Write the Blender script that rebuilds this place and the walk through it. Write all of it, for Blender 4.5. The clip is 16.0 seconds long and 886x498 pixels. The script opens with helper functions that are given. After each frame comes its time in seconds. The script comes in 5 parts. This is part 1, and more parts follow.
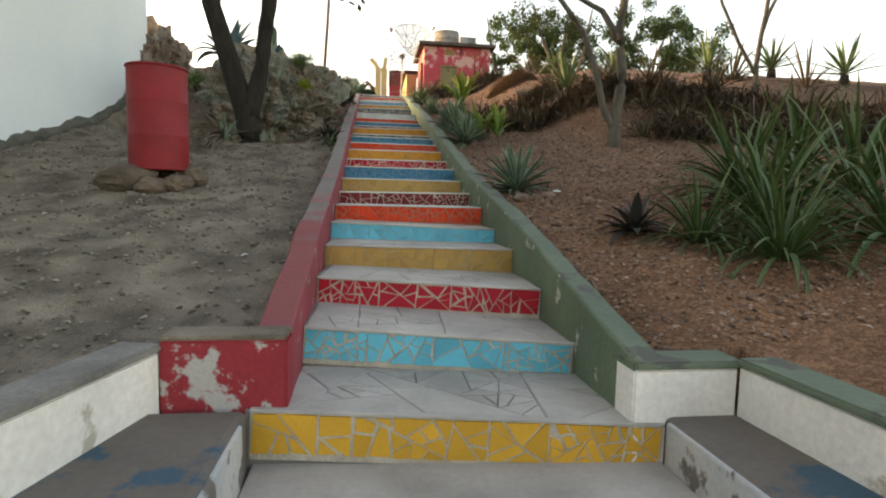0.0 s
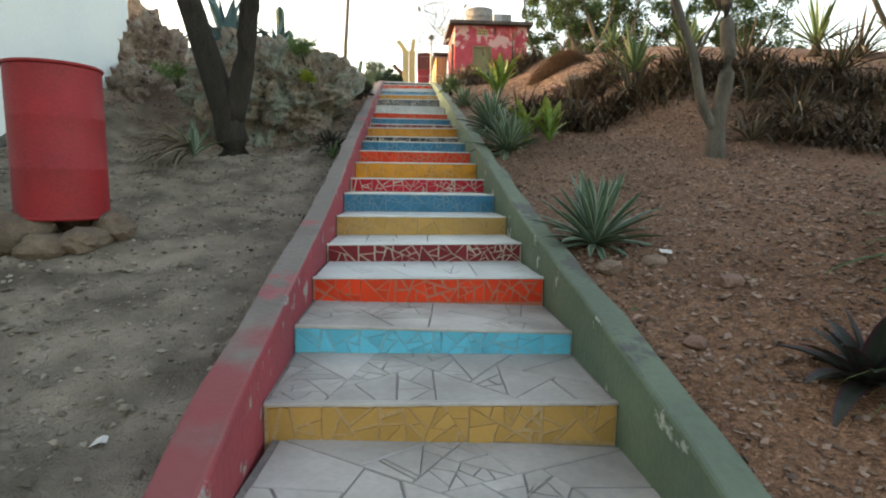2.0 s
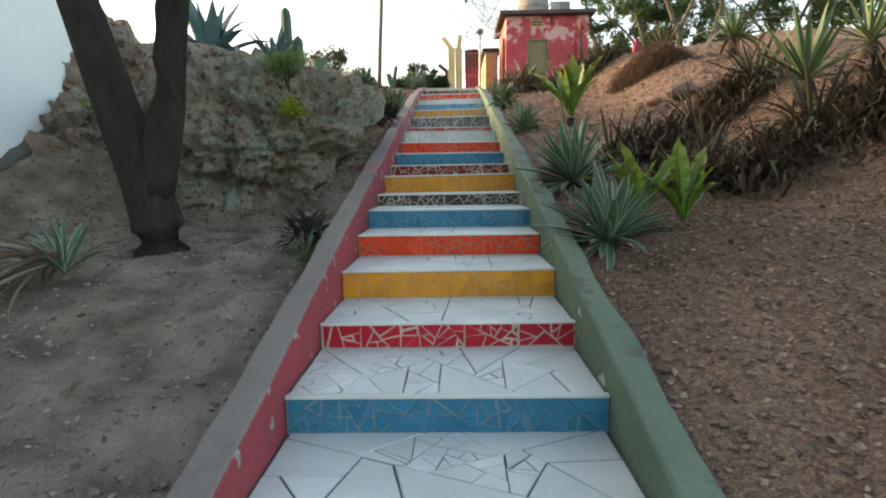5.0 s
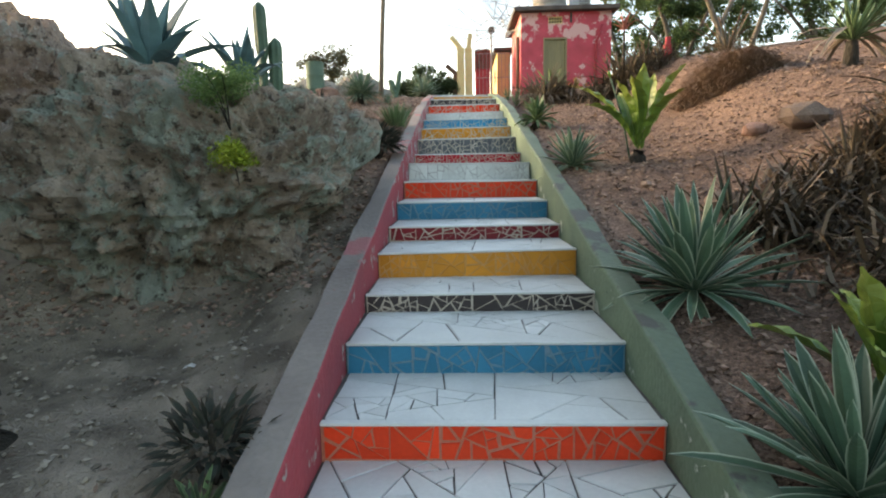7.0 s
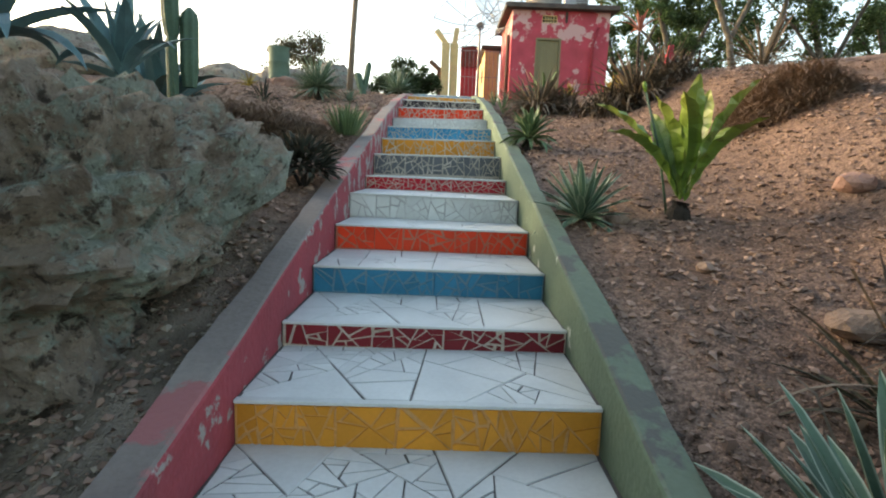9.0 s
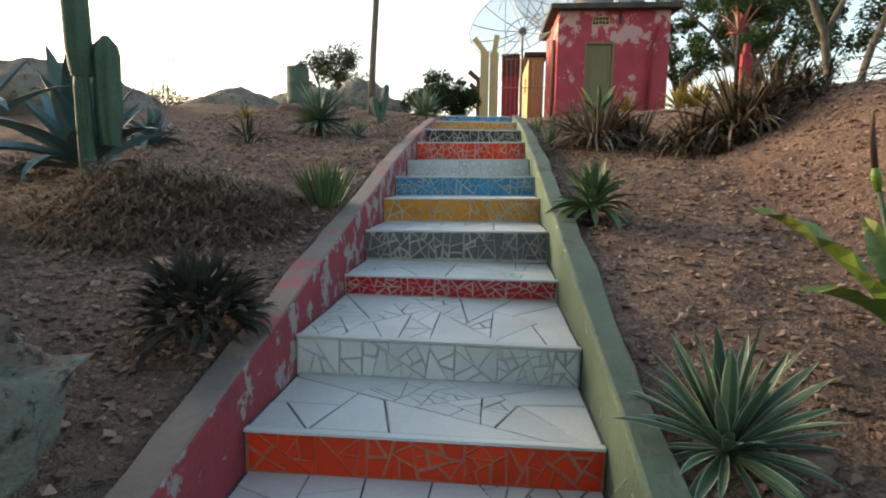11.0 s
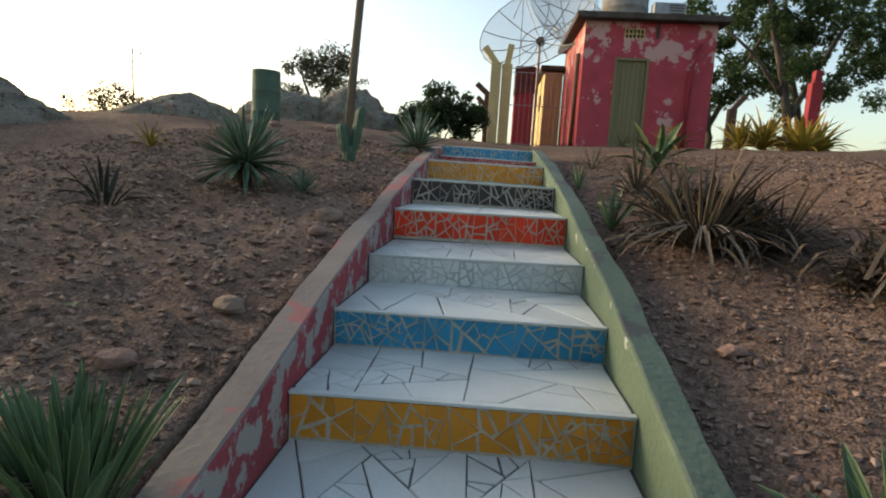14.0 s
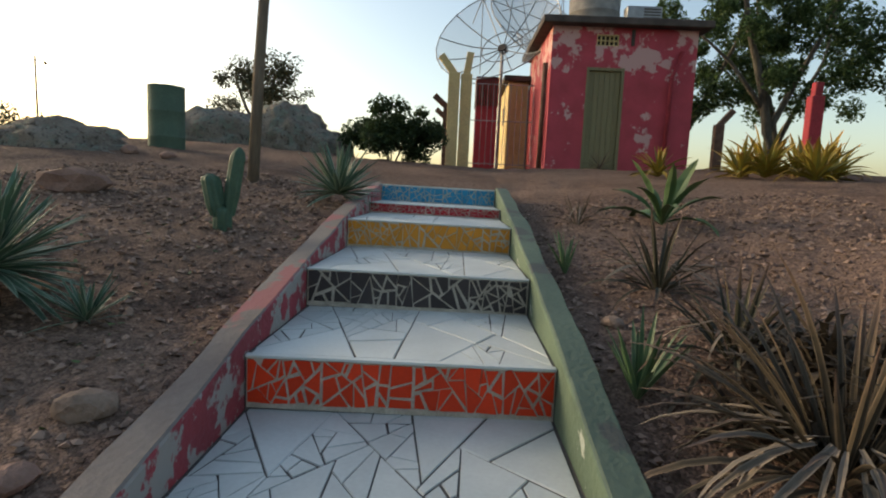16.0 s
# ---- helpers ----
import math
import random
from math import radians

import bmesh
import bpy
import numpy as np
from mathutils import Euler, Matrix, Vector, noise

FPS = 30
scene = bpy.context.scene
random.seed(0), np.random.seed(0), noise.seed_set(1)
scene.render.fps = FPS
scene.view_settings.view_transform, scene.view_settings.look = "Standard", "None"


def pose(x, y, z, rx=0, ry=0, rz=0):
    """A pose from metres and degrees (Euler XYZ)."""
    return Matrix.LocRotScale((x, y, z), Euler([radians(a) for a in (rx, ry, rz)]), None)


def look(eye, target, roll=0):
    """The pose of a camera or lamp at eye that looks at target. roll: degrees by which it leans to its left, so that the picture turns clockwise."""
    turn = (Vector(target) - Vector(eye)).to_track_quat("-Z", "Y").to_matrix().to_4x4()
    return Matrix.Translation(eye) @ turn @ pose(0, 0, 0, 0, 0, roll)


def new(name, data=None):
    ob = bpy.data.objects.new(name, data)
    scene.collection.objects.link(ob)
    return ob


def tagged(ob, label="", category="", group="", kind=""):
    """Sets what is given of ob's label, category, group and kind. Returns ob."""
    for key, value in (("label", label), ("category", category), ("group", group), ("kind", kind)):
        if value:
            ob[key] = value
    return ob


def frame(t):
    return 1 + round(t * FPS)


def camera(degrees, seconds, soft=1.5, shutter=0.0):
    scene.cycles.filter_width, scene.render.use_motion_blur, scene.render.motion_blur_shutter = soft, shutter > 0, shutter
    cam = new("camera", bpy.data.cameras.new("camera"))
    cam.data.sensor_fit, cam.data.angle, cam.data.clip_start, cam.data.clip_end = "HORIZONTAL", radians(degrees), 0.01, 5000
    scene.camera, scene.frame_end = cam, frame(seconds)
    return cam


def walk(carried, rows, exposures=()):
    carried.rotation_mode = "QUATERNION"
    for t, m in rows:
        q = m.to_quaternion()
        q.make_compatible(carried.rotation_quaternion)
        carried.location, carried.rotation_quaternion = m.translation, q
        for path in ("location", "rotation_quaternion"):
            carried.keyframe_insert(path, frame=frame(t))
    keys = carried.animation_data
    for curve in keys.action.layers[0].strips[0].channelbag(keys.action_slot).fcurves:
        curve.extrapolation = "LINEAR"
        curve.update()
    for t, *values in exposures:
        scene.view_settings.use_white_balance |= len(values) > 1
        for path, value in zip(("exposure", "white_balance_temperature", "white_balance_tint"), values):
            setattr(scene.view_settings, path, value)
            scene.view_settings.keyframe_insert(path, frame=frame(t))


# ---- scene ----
cam = camera(77.7, 16.0, soft=2.0)
PATH = [
    (0, (-0.339, -1.111, 1.222), (-0.071, 0.862, 1.04), 1.3),
    (0.5, (-0.266, -0.716, 1.272), (-0.06, 1.258, 1.029), 0.2),
    (1, (-0.201, -0.237, 1.445), (-0.02, 1.74, 1.2), -0.8),
    (1.5, (-0.146, 0.207, 1.578), (0.03, 2.184, 1.336), 0.1),
    (2, (-0.152, 0.637, 1.668), (-0.001, 2.616, 1.421), 0.6),
    (2.5, (-0.067, 1.004, 1.811), (0.077, 2.983, 1.555), -0.4),
    (3, (0.038, 1.443, 1.926), (0.075, 3.426, 1.667), -0.6),
    (3.5, (0.026, 1.866, 2.04), (-0.005, 3.849, 1.775), -1.3),
    (4, (0.07, 2.293, 2.173), (0.044, 4.274, 1.902), -0.3),
    (4.2, (0.068, 2.474, 2.224), (0.042, 4.457, 1.961), -0.4),
    (6.3, (-0.003, 4.35, 2.702), (-0.07, 6.328, 2.413), -1.8),
    (6.5, (-0.005, 4.554, 2.769), (-0.071, 6.531, 2.478), -1.2),
    (7, (-0.101, 5.019, 2.872), (-0.164, 6.999, 2.597), -1.2),
    (7.5, (-0.086, 5.412, 2.962), (-0.085, 7.394, 2.693), -0.6),
    (8, (0.02, 5.839, 3.095), (0.103, 7.821, 2.84), 0.1),
    (8.2, (0.033, 6.012, 3.102), (0.113, 7.994, 2.851), 0.4),
    (10.3, (0.184, 7.766, 3.48), (0.063, 9.727, 3.11), 2.6),
    (10.5, (0.217, 7.959, 3.546), (0.09, 9.921, 3.176), 1.6),
    (11, (0.208, 8.42, 3.679), (0.051, 10.395, 3.406), 0.6),
    (11.5, (0.185, 8.837, 3.758), (0.025, 10.815, 3.511), 1.3),
    (12, (0.145, 9.224, 3.861), (-0.051, 11.197, 3.599), 2.1),
    (12.5, (0.047, 9.637, 3.968), (-0.171, 11.608, 3.705), 2.7),
    (13, (0.108, 10.038, 3.997), (-0.053, 12.015, 3.739), 3.1),
    (13.5, (0.105, 10.449, 4.107), (-0.045, 12.424, 3.824), 3.1),
    (14, (0.049, 10.915, 4.264), (-0.1, 12.893, 4.011), 3.5),
    (14.5, (0.088, 11.429, 4.375), (-0.045, 13.412, 4.156), 2.1),
    (15, (0.084, 11.895, 4.457), (-0.048, 13.876, 4.22), 0.5),
    (15.5, (0.1, 12.333, 4.568), (0.041, 14.319, 4.341), 1.4),
    (16, (0.185, 12.754, 4.729), (0.15, 14.741, 4.505), 2.6),
]
EXPOSURE = [(0, 2.3, 11024, 19), (0.5, 2.6, 10737, 18), (1.5, 2.5, 10176, 17), (2.5, 2.45, 9600, 13), (3, 2.4, 9328, 12), (3.5, 2.5, 9116, 12), (4, 2.3, 9010, 12), (6.5, 2.66, 8480, 12), (7, 2.5, 8374, 12), (8, 2.3, 8268, 11), (10.5, 2.45, 8098, 10), (11, 1.72, 8056, 10), (12, 1.54, 7897, 10), (13, 1.58, 7706, 9), (14, 1.19, 7610, 9), (16, 0.95, 7526, 9)]
walk(cam, [(t, look(eye, target, roll)) for t, eye, target, roll in PATH], EXPOSURE)


# ---- light ----
world = bpy.data.worlds.new("world")
scene.world = world
world.use_nodes = True
wt = world.node_tree
sky = wt.nodes.new("ShaderNodeTexSky")
sky.sky_type = "NISHITA"
sky.sun_disc = False
sky.sun_elevation = radians(14)
sky.sun_rotation = radians(-64)
sky.air_density, sky.dust_density, sky.ozone_density = 1.0, 2.2, 1.5
wt.links.new(sky.outputs["Color"], wt.nodes["Background"].inputs["Color"])
wt.nodes["Background"].inputs["Strength"].default_value = 0.15
sun = new("sun", bpy.data.lights.new("sun", "SUN"))
sun.data.energy, sun.data.angle, sun.data.color = 1.0, radians(14), (1.0, 0.86, 0.68)
sun.matrix_world = look((-50, 24, 16), (0, 0, 0))


# ---- materials ----
def material(name, colour, other=None, rough=0.85, scale=6.0, fine=60.0, bump=0.3, mix=0.5, metal=0.0, gloss=0.3, vary=0.0, detail=6.0, stretch=None, grainy=0.35):
    """A surface of two colours mixed by coarse noise, with fine grain and relief, in metres."""
    m = bpy.data.materials.new(name)
    m.use_nodes = True
    t = m.node_tree
    b = t.nodes["Principled BSDF"]
    b.inputs["Roughness"].default_value = rough
    b.inputs["Metallic"].default_value = metal
    b.inputs["Specular IOR Level"].default_value = gloss
    mp = t.nodes.new("ShaderNodeMapping")
    if stretch:
        mp.inputs["Scale"].default_value = stretch
    geo = t.nodes.new("ShaderNodeNewGeometry")
    t.links.new(geo.outputs["Position"], mp.inputs["Vector"])
    n1 = t.nodes.new("ShaderNodeTexNoise")
    n1.inputs["Scale"].default_value, n1.inputs["Detail"].default_value = scale, detail
    n2 = t.nodes.new("ShaderNodeTexNoise")
    n2.inputs["Scale"].default_value, n2.inputs["Detail"].default_value = fine, 4
    for n in (n1, n2):
        t.links.new(mp.outputs["Vector"], n.inputs["Vector"])
    ramp = t.nodes.new("ShaderNodeValToRGB")
    ramp.color_ramp.elements[0].position, ramp.color_ramp.elements[1].position = 0.5 - 0.22 + (0.5 - mix) * 0.5, 0.5 + 0.22 + (0.5 - mix) * 0.5
    ramp.color_ramp.elements[0].color = (*colour, 1)
    ramp.color_ramp.elements[1].color = (*(other or [c * 0.7 for c in colour]), 1)
    t.links.new(n1.outputs["Fac"], ramp.inputs["Fac"])
    grain = t.nodes.new("ShaderNodeMix")
    grain.data_type, grain.blend_type = "RGBA", "MULTIPLY"
    grain.inputs[0].default_value = 1.0
    gr = t.nodes.new("ShaderNodeMapRange")
    gr.inputs["To Min"].default_value, gr.inputs["To Max"].default_value = 1 - grainy, 1 + grainy
    t.links.new(n2.outputs["Fac"], gr.inputs["Value"])
    t.links.new(ramp.outputs["Color"], grain.inputs[6])
    t.links.new(gr.outputs["Result"], grain.inputs[7])
    last = grain.outputs[2]
    if vary:
        oi = t.nodes.new("ShaderNodeObjectInfo")
        mr = t.nodes.new("ShaderNodeMapRange")
        mr.inputs["To Min"].default_value, mr.inputs["To Max"].default_value = 1 - vary, 1 + vary
        t.links.new(oi.outputs["Random"], mr.inputs["Value"])
        vm = t.nodes.new("ShaderNodeMix")
        vm.data_type, vm.blend_type = "RGBA", "MULTIPLY"
        vm.inputs[0].default_value = 1.0
        t.links.new(last, vm.inputs[6])
        t.links.new(mr.outputs["Result"], vm.inputs[7])
        last = vm.outputs[2]
    t.links.new(last, b.inputs["Base Color"])
    if bump:
        bp = t.nodes.new("ShaderNodeBump")
        bp.inputs["Strength"].default_value, bp.inputs["Distance"].default_value = bump, 0.02
        add = t.nodes.new("ShaderNodeMath")
        t.links.new(n1.outputs["Fac"], add.inputs[0])
        t.links.new(n2.outputs["Fac"], add.inputs[1])
        t.links.new(add.outputs[0], bp.inputs["Height"])
        t.links.new(bp.outputs["Normal"], b.inputs["Normal"])
    return m


def peeling(name, colour, under, scale=3.0, edge=0.6, rough=0.8, second=None, bump=0.3, band=None):
    """Paint that has flaked off in patches with sharp edges, down to plaster."""
    m = material(name, colour, second or [c * 0.78 for c in colour], rough, 2.5, 40, bump, grainy=0.2)
    t = m.node_tree
    b = t.nodes["Principled BSDF"]
    old = b.inputs["Base Color"].links[0].from_socket
    geo = t.nodes.new("ShaderNodeNewGeometry")
    n = t.nodes.new("ShaderNodeTexNoise")
    n.inputs["Scale"].default_value, n.inputs["Detail"].default_value, n.inputs["Roughness"].default_value = scale, 9, 0.62
    t.links.new(geo.outputs["Position"], n.inputs["Vector"])
    r = t.nodes.new("ShaderNodeValToRGB")
    r.color_ramp.elements[0].position, r.color_ramp.elements[1].position = edge, edge + 0.035
    fac = n.outputs["Fac"]
    if band:
        sep = t.nodes.new("ShaderNodeSeparateXYZ")
        t.links.new(geo.outputs["Position"], sep.inputs[0])
        up = t.nodes.new("ShaderNodeMapRange")
        up.interpolation_type = "SMOOTHSTEP"
        up.inputs["From Min"].default_value, up.inputs["From Max"].default_value, up.inputs["To Max"].default_value = band[1:]
        t.links.new(sep.outputs[band[0]], up.inputs["Value"])
        add = t.nodes.new("ShaderNodeMath")
        t.links.new(fac, add.inputs[0])
        t.links.new(up.outputs["Result"], add.inputs[1])
        fac = add.outputs[0]
    t.links.new(fac, r.inputs["Fac"])
    mx = t.nodes.new("ShaderNodeMix")
    mx.data_type = "RGBA"
    t.links.new(r.outputs["Color"], mx.inputs[0])
    t.links.new(old, mx.inputs[6])
    mx.inputs[7].default_value = (*under, 1)
    t.links.new(mx.outputs[2], b.inputs["Base Color"])
    return m


def leaf_material(name, mid, rim, tip=None, stripe=0.3, rough=0.5, vary=0.25):
    """Leaf colour that changes from the midrib to the margins and towards the tip."""
    m = material(name, mid, [c * 0.75 for c in mid], rough, 9, 70, 0.15, gloss=0.35, vary=vary, grainy=0.15)
    t = m.node_tree
    b = t.nodes["Principled BSDF"]
    old = b.inputs["Base Color"].links[0].from_socket
    uv = t.nodes.new("ShaderNodeUVMap")
    sep = t.nodes.new("ShaderNodeSeparateXYZ")
    t.links.new(uv.outputs["UV"], sep.inputs[0])
    sub = t.nodes.new("ShaderNodeMath")
    sub.operation = "SUBTRACT"
    sub.inputs[1].default_value = 0.5
    ab = t.nodes.new("ShaderNodeMath")
    ab.operation = "ABSOLUTE"
    t.links.new(sep.outputs["X"], sub.inputs[0])
    t.links.new(sub.outputs[0], ab.inputs[0])
    mr = t.nodes.new("ShaderNodeMapRange")
    mr.inputs["From Min"].default_value, mr.inputs["From Max"].default_value = 0.5 - stripe, 0.5 - stripe + 0.1
    t.links.new(ab.outputs[0], mr.inputs["Value"])
    mx = t.nodes.new("ShaderNodeMix")
    mx.data_type = "RGBA"
    t.links.new(mr.outputs["Result"], mx.inputs[0])
    t.links.new(old, mx.inputs[6])
    mx.inputs[7].default_value = (*rim, 1)
    last = mx.outputs[2]
    if tip:
        m2 = t.nodes.new("ShaderNodeMapRange")
        m2.inputs["From Min"].default_value, m2.inputs["From Max"].default_value = 0.6, 1.0
        t.links.new(sep.outputs["Y"], m2.inputs["Value"])
        mx2 = t.nodes.new("ShaderNodeMix")
        mx2.data_type = "RGBA"
        t.links.new(m2.outputs["Result"], mx2.inputs[0])
        t.links.new(last, mx2.inputs[6])
        mx2.inputs[7].default_value = (*tip, 1)
        last = mx2.outputs[2]
    t.links.new(last, b.inputs["Base Color"])
    return m


def foliage_material(name, a, b2, rough=0.6, thin=0.0):
    """Small leaves, each island of its own shade."""
    m = bpy.data.materials.new(name)
    m.use_nodes = True
    t = m.node_tree
    b = t.nodes["Principled BSDF"]
    b.inputs["Roughness"].default_value = rough
    b.inputs["Specular IOR Level"].default_value = 0.25
    geo = t.nodes.new("ShaderNodeNewGeometry")
    r = t.nodes.new("ShaderNodeValToRGB")
    r.color_ramp.elements[0].color, r.color_ramp.elements[1].color = (*a, 1), (*b2, 1)
    t.links.new(geo.outputs["Random Per Island"], r.inputs["Fac"])
    t.links.new(r.outputs["Color"], b.inputs["Base Color"])
    if thin:
        tr = t.nodes.new("ShaderNodeBsdfTranslucent")
        t.links.new(r.outputs["Color"], tr.inputs["Color"])
        mx = t.nodes.new("ShaderNodeMixShader")
        mx.inputs[0].default_value = thin
        t.links.new(b.outputs[0], mx.inputs[1])
        t.links.new(tr.outputs[0], mx.inputs[2])
        t.links.new(mx.outputs[0], t.nodes["Material Output"].inputs["Surface"])
    return m


DIRT = material("dirt", (0.20, 0.132, 0.100), (0.112, 0.072, 0.055), 0.95, 1.1, 30, 1.0, gloss=0.1, detail=10)


def grey_patch(m):
    """Pale grey trodden dust on the lower slope beside the red wall, with a ragged edge to the red earth."""
    t = m.node_tree
    b = t.nodes["Principled BSDF"]
    old = b.inputs["Base Color"].links[0].from_socket
    geo = t.nodes.new("ShaderNodeNewGeometry")
    sep = t.nodes.new("ShaderNodeSeparateXYZ")
    t.links.new(geo.outputs["Position"], sep.inputs[0])
    n = t.nodes.new("ShaderNodeTexNoise")
    n.inputs["Scale"].default_value, n.inputs["Detail"].default_value = 1.4, 8
    t.links.new(geo.outputs["Position"], n.inputs["Vector"])
    along = t.nodes.new("ShaderNodeMath")
    along.operation = "MULTIPLY_ADD"
    along.inputs[1].default_value = 3.0
    t.links.new(n.outputs["Fac"], along.inputs[0])
    t.links.new(sep.outputs["Y"], along.inputs[2])
    r1 = t.nodes.new("ShaderNodeMapRange")
    r1.inputs["From Min"].default_value, r1.inputs["From Max"].default_value = 11.6, 10.1
    t.links.new(along.outputs[0], r1.inputs["Value"])
    r2 = t.nodes.new("ShaderNodeMapRange")
    r2.inputs["From Min"].default_value, r2.inputs["From Max"].default_value = 0.3, -0.3
    t.links.new(sep.outputs["X"], r2.inputs["Value"])
    both = t.nodes.new("ShaderNodeMath")
    both.operation = "MULTIPLY"
    t.links.new(r1.outputs["Result"], both.inputs[0])
    t.links.new(r2.outputs["Result"], both.inputs[1])
    n2 = t.nodes.new("ShaderNodeTexNoise")
    n2.inputs["Scale"].default_value, n2.inputs["Detail"].default_value = 3.5, 9
    t.links.new(geo.outputs["Position"], n2.inputs["Vector"])
    r = t.nodes.new("ShaderNodeValToRGB")
    r.color_ramp.elements[0].position, r.color_ramp.elements[1].position = 0.35, 0.68
    r.color_ramp.elements[0].color, r.color_ramp.elements[1].color = (0.115, 0.096, 0.076, 1), (0.285, 0.238, 0.19, 1)
    t.links.new(n2.outputs["Fac"], r.inputs["Fac"])
    mx = t.nodes.new("ShaderNodeMix")
    mx.data_type = "RGBA"
    t.links.new(both.outputs[0], mx.inputs[0])
    t.links.new(old, mx.inputs[6])
    t.links.new(r.outputs["Color"], mx.inputs[7])
    t.links.new(mx.outputs[2], b.inputs["Base Color"])


def pebbly(m, scale=42.0):
    """Small pebbles and crumbs bedded in the soil."""
    t = m.node_tree
    b = t.nodes["Principled BSDF"]
    old = b.inputs["Base Color"].links[0].from_socket
    geo = t.nodes.new("ShaderNodeNewGeometry")
    last = old
    heights = []
    for sc, low, high in ((scale * 2.2, 0.6, 1.5), (scale * 0.9, 0.75, 1.3)):
        v = t.nodes.new("ShaderNodeTexVoronoi")
        v.inputs["Scale"].default_value = sc
        t.links.new(geo.outputs["Position"], v.inputs["Vector"])
        sep = t.nodes.new("ShaderNodeSeparateColor")
        t.links.new(v.outputs["Color"], sep.inputs[0])
        mr = t.nodes.new("ShaderNodeMapRange")
        mr.inputs["To Min"].default_value, mr.inputs["To Max"].default_value = low, high
        t.links.new(sep.outputs[0], mr.inputs["Value"])
        mx = t.nodes.new("ShaderNodeMix")
        mx.data_type, mx.blend_type = "RGBA", "MULTIPLY"
        mx.inputs[0].default_value = 0.75
        t.links.new(last, mx.inputs[6])
        t.links.new(mr.outputs["Result"], mx.inputs[7])
        last = mx.outputs[2]
        heights.append(v.outputs["Distance"])
    t.links.new(last, b.inputs["Base Color"])
    bp = t.nodes.new("ShaderNodeBump")
    bp.invert = True
    bp.inputs["Strength"].default_value, bp.inputs["Distance"].default_value = 0.5, 0.02
    t.links.new(heights[0], bp.inputs["Height"])
    t.links.new(b.inputs["Normal"].links[0].from_socket, bp.inputs["Normal"])
    t.links.new(bp.outputs["Normal"], b.inputs["Normal"])


def warm_patch(m):
    """Orange-brown soil on the lower bank beside the green wall, fading unevenly up the slope."""
    t = m.node_tree
    b = t.nodes["Principled BSDF"]
    old = b.inputs["Base Color"].links[0].from_socket
    geo = t.nodes.new("ShaderNodeNewGeometry")
    sep = t.nodes.new("ShaderNodeSeparateXYZ")
    t.links.new(geo.outputs["Position"], sep.inputs[0])
    n = t.nodes.new("ShaderNodeTexNoise")
    n.inputs["Scale"].default_value, n.inputs["Detail"].default_value = 0.9, 8
    t.links.new(geo.outputs["Position"], n.inputs["Vector"])
    along = t.nodes.new("ShaderNodeMath")
    along.operation = "MULTIPLY_ADD"
    along.inputs[1].default_value = 5.0
    t.links.new(n.outputs["Fac"], along.inputs[0])
    t.links.new(sep.outputs["Y"], along.inputs[2])
    r1 = t.nodes.new("ShaderNodeMapRange")
    r1.inputs["From Min"].default_value, r1.inputs["From Max"].default_value = 9.5, 4.5
    t.links.new(along.outputs[0], r1.inputs["Value"])
    r2 = t.nodes.new("ShaderNodeMapRange")
    r2.inputs["From Min"].default_value, r2.inputs["From Max"].default_value = -0.3, 0.3
    t.links.new(sep.outputs["X"], r2.inputs["Value"])
    both = t.nodes.new("ShaderNodeMath")
    both.operation = "MULTIPLY"
    t.links.new(r1.outputs["Result"], both.inputs[0])
    t.links.new(r2.outputs["Result"], both.inputs[1])
    mx = t.nodes.new("ShaderNodeMix")
    mx.data_type, mx.blend_type = "RGBA", "MULTIPLY"
    t.links.new(both.outputs[0], mx.inputs[0])
    t.links.new(old, mx.inputs[6])
    mx.inputs[7].default_value = (1.15, 0.92, 0.74, 1)
    t.links.new(mx.outputs[2], b.inputs["Base Color"])


pebbly(DIRT)
warm_patch(DIRT)
grey_patch(DIRT)
CONCRETE = material("concrete", (0.26, 0.245, 0.225), (0.16, 0.15, 0.14), 0.9, 5, 70, 0.4)
GROUT_LIGHT = material("light_grout", (0.56, 0.50, 0.42), (0.36, 0.31, 0.25), 0.9, 12, 90, 0.4)
GROUT_MID = material("grey_grout", (0.33, 0.335, 0.33), (0.54, 0.55, 0.54), 0.9, 6, 90, 0.4)
GROUT_DARK = material("dark_grout", (0.06, 0.056, 0.054), (0.14, 0.13, 0.12), 0.9, 9, 90, 0.4)
TILE_WHITE = material("white_tile", (0.60, 0.63, 0.605), (0.47, 0.50, 0.485), 0.5, 3, 60, 0.04, gloss=0.25, vary=0.07, grainy=0.1)
TILE_DUST = material("dusty_tile", (0.47, 0.445, 0.41), (0.29, 0.27, 0.245), 0.7, 3, 40, 0.06, vary=0.10, grainy=0.16)


def tile(name, c):
    return material(name, c, [v * 0.82 for v in c], 0.5, 5, 60, 0.05, gloss=0.22, vary=0.13, grainy=0.12)


TILES = {
    "yellow": tile("yellow_tile", (0.70, 0.36, 0.05)), "cyan": tile("cyan_tile", (0.05, 0.46, 0.60)), "red": tile("red_tile", (0.46, 0.014, 0.03)),
    "tan": tile("tan_tile", (0.46, 0.26, 0.08)), "blue": tile("blue_tile", (0.02, 0.25, 0.42)), "teal": tile("dark_blue_tile", (0.014, 0.175, 0.29)), "orange": tile("orange_tile", (0.72, 0.052, 0.016)),
    "maroon": tile("maroon_tile", (0.19, 0.016, 0.022)), "black": tile("black_tile", (0.055, 0.045, 0.045)), "white": TILE_WHITE,
    "grey": tile("grey_tile", (0.115, 0.125, 0.135)), "ochre": tile("ochre_tile", (0.62, 0.25, 0.03)),
}
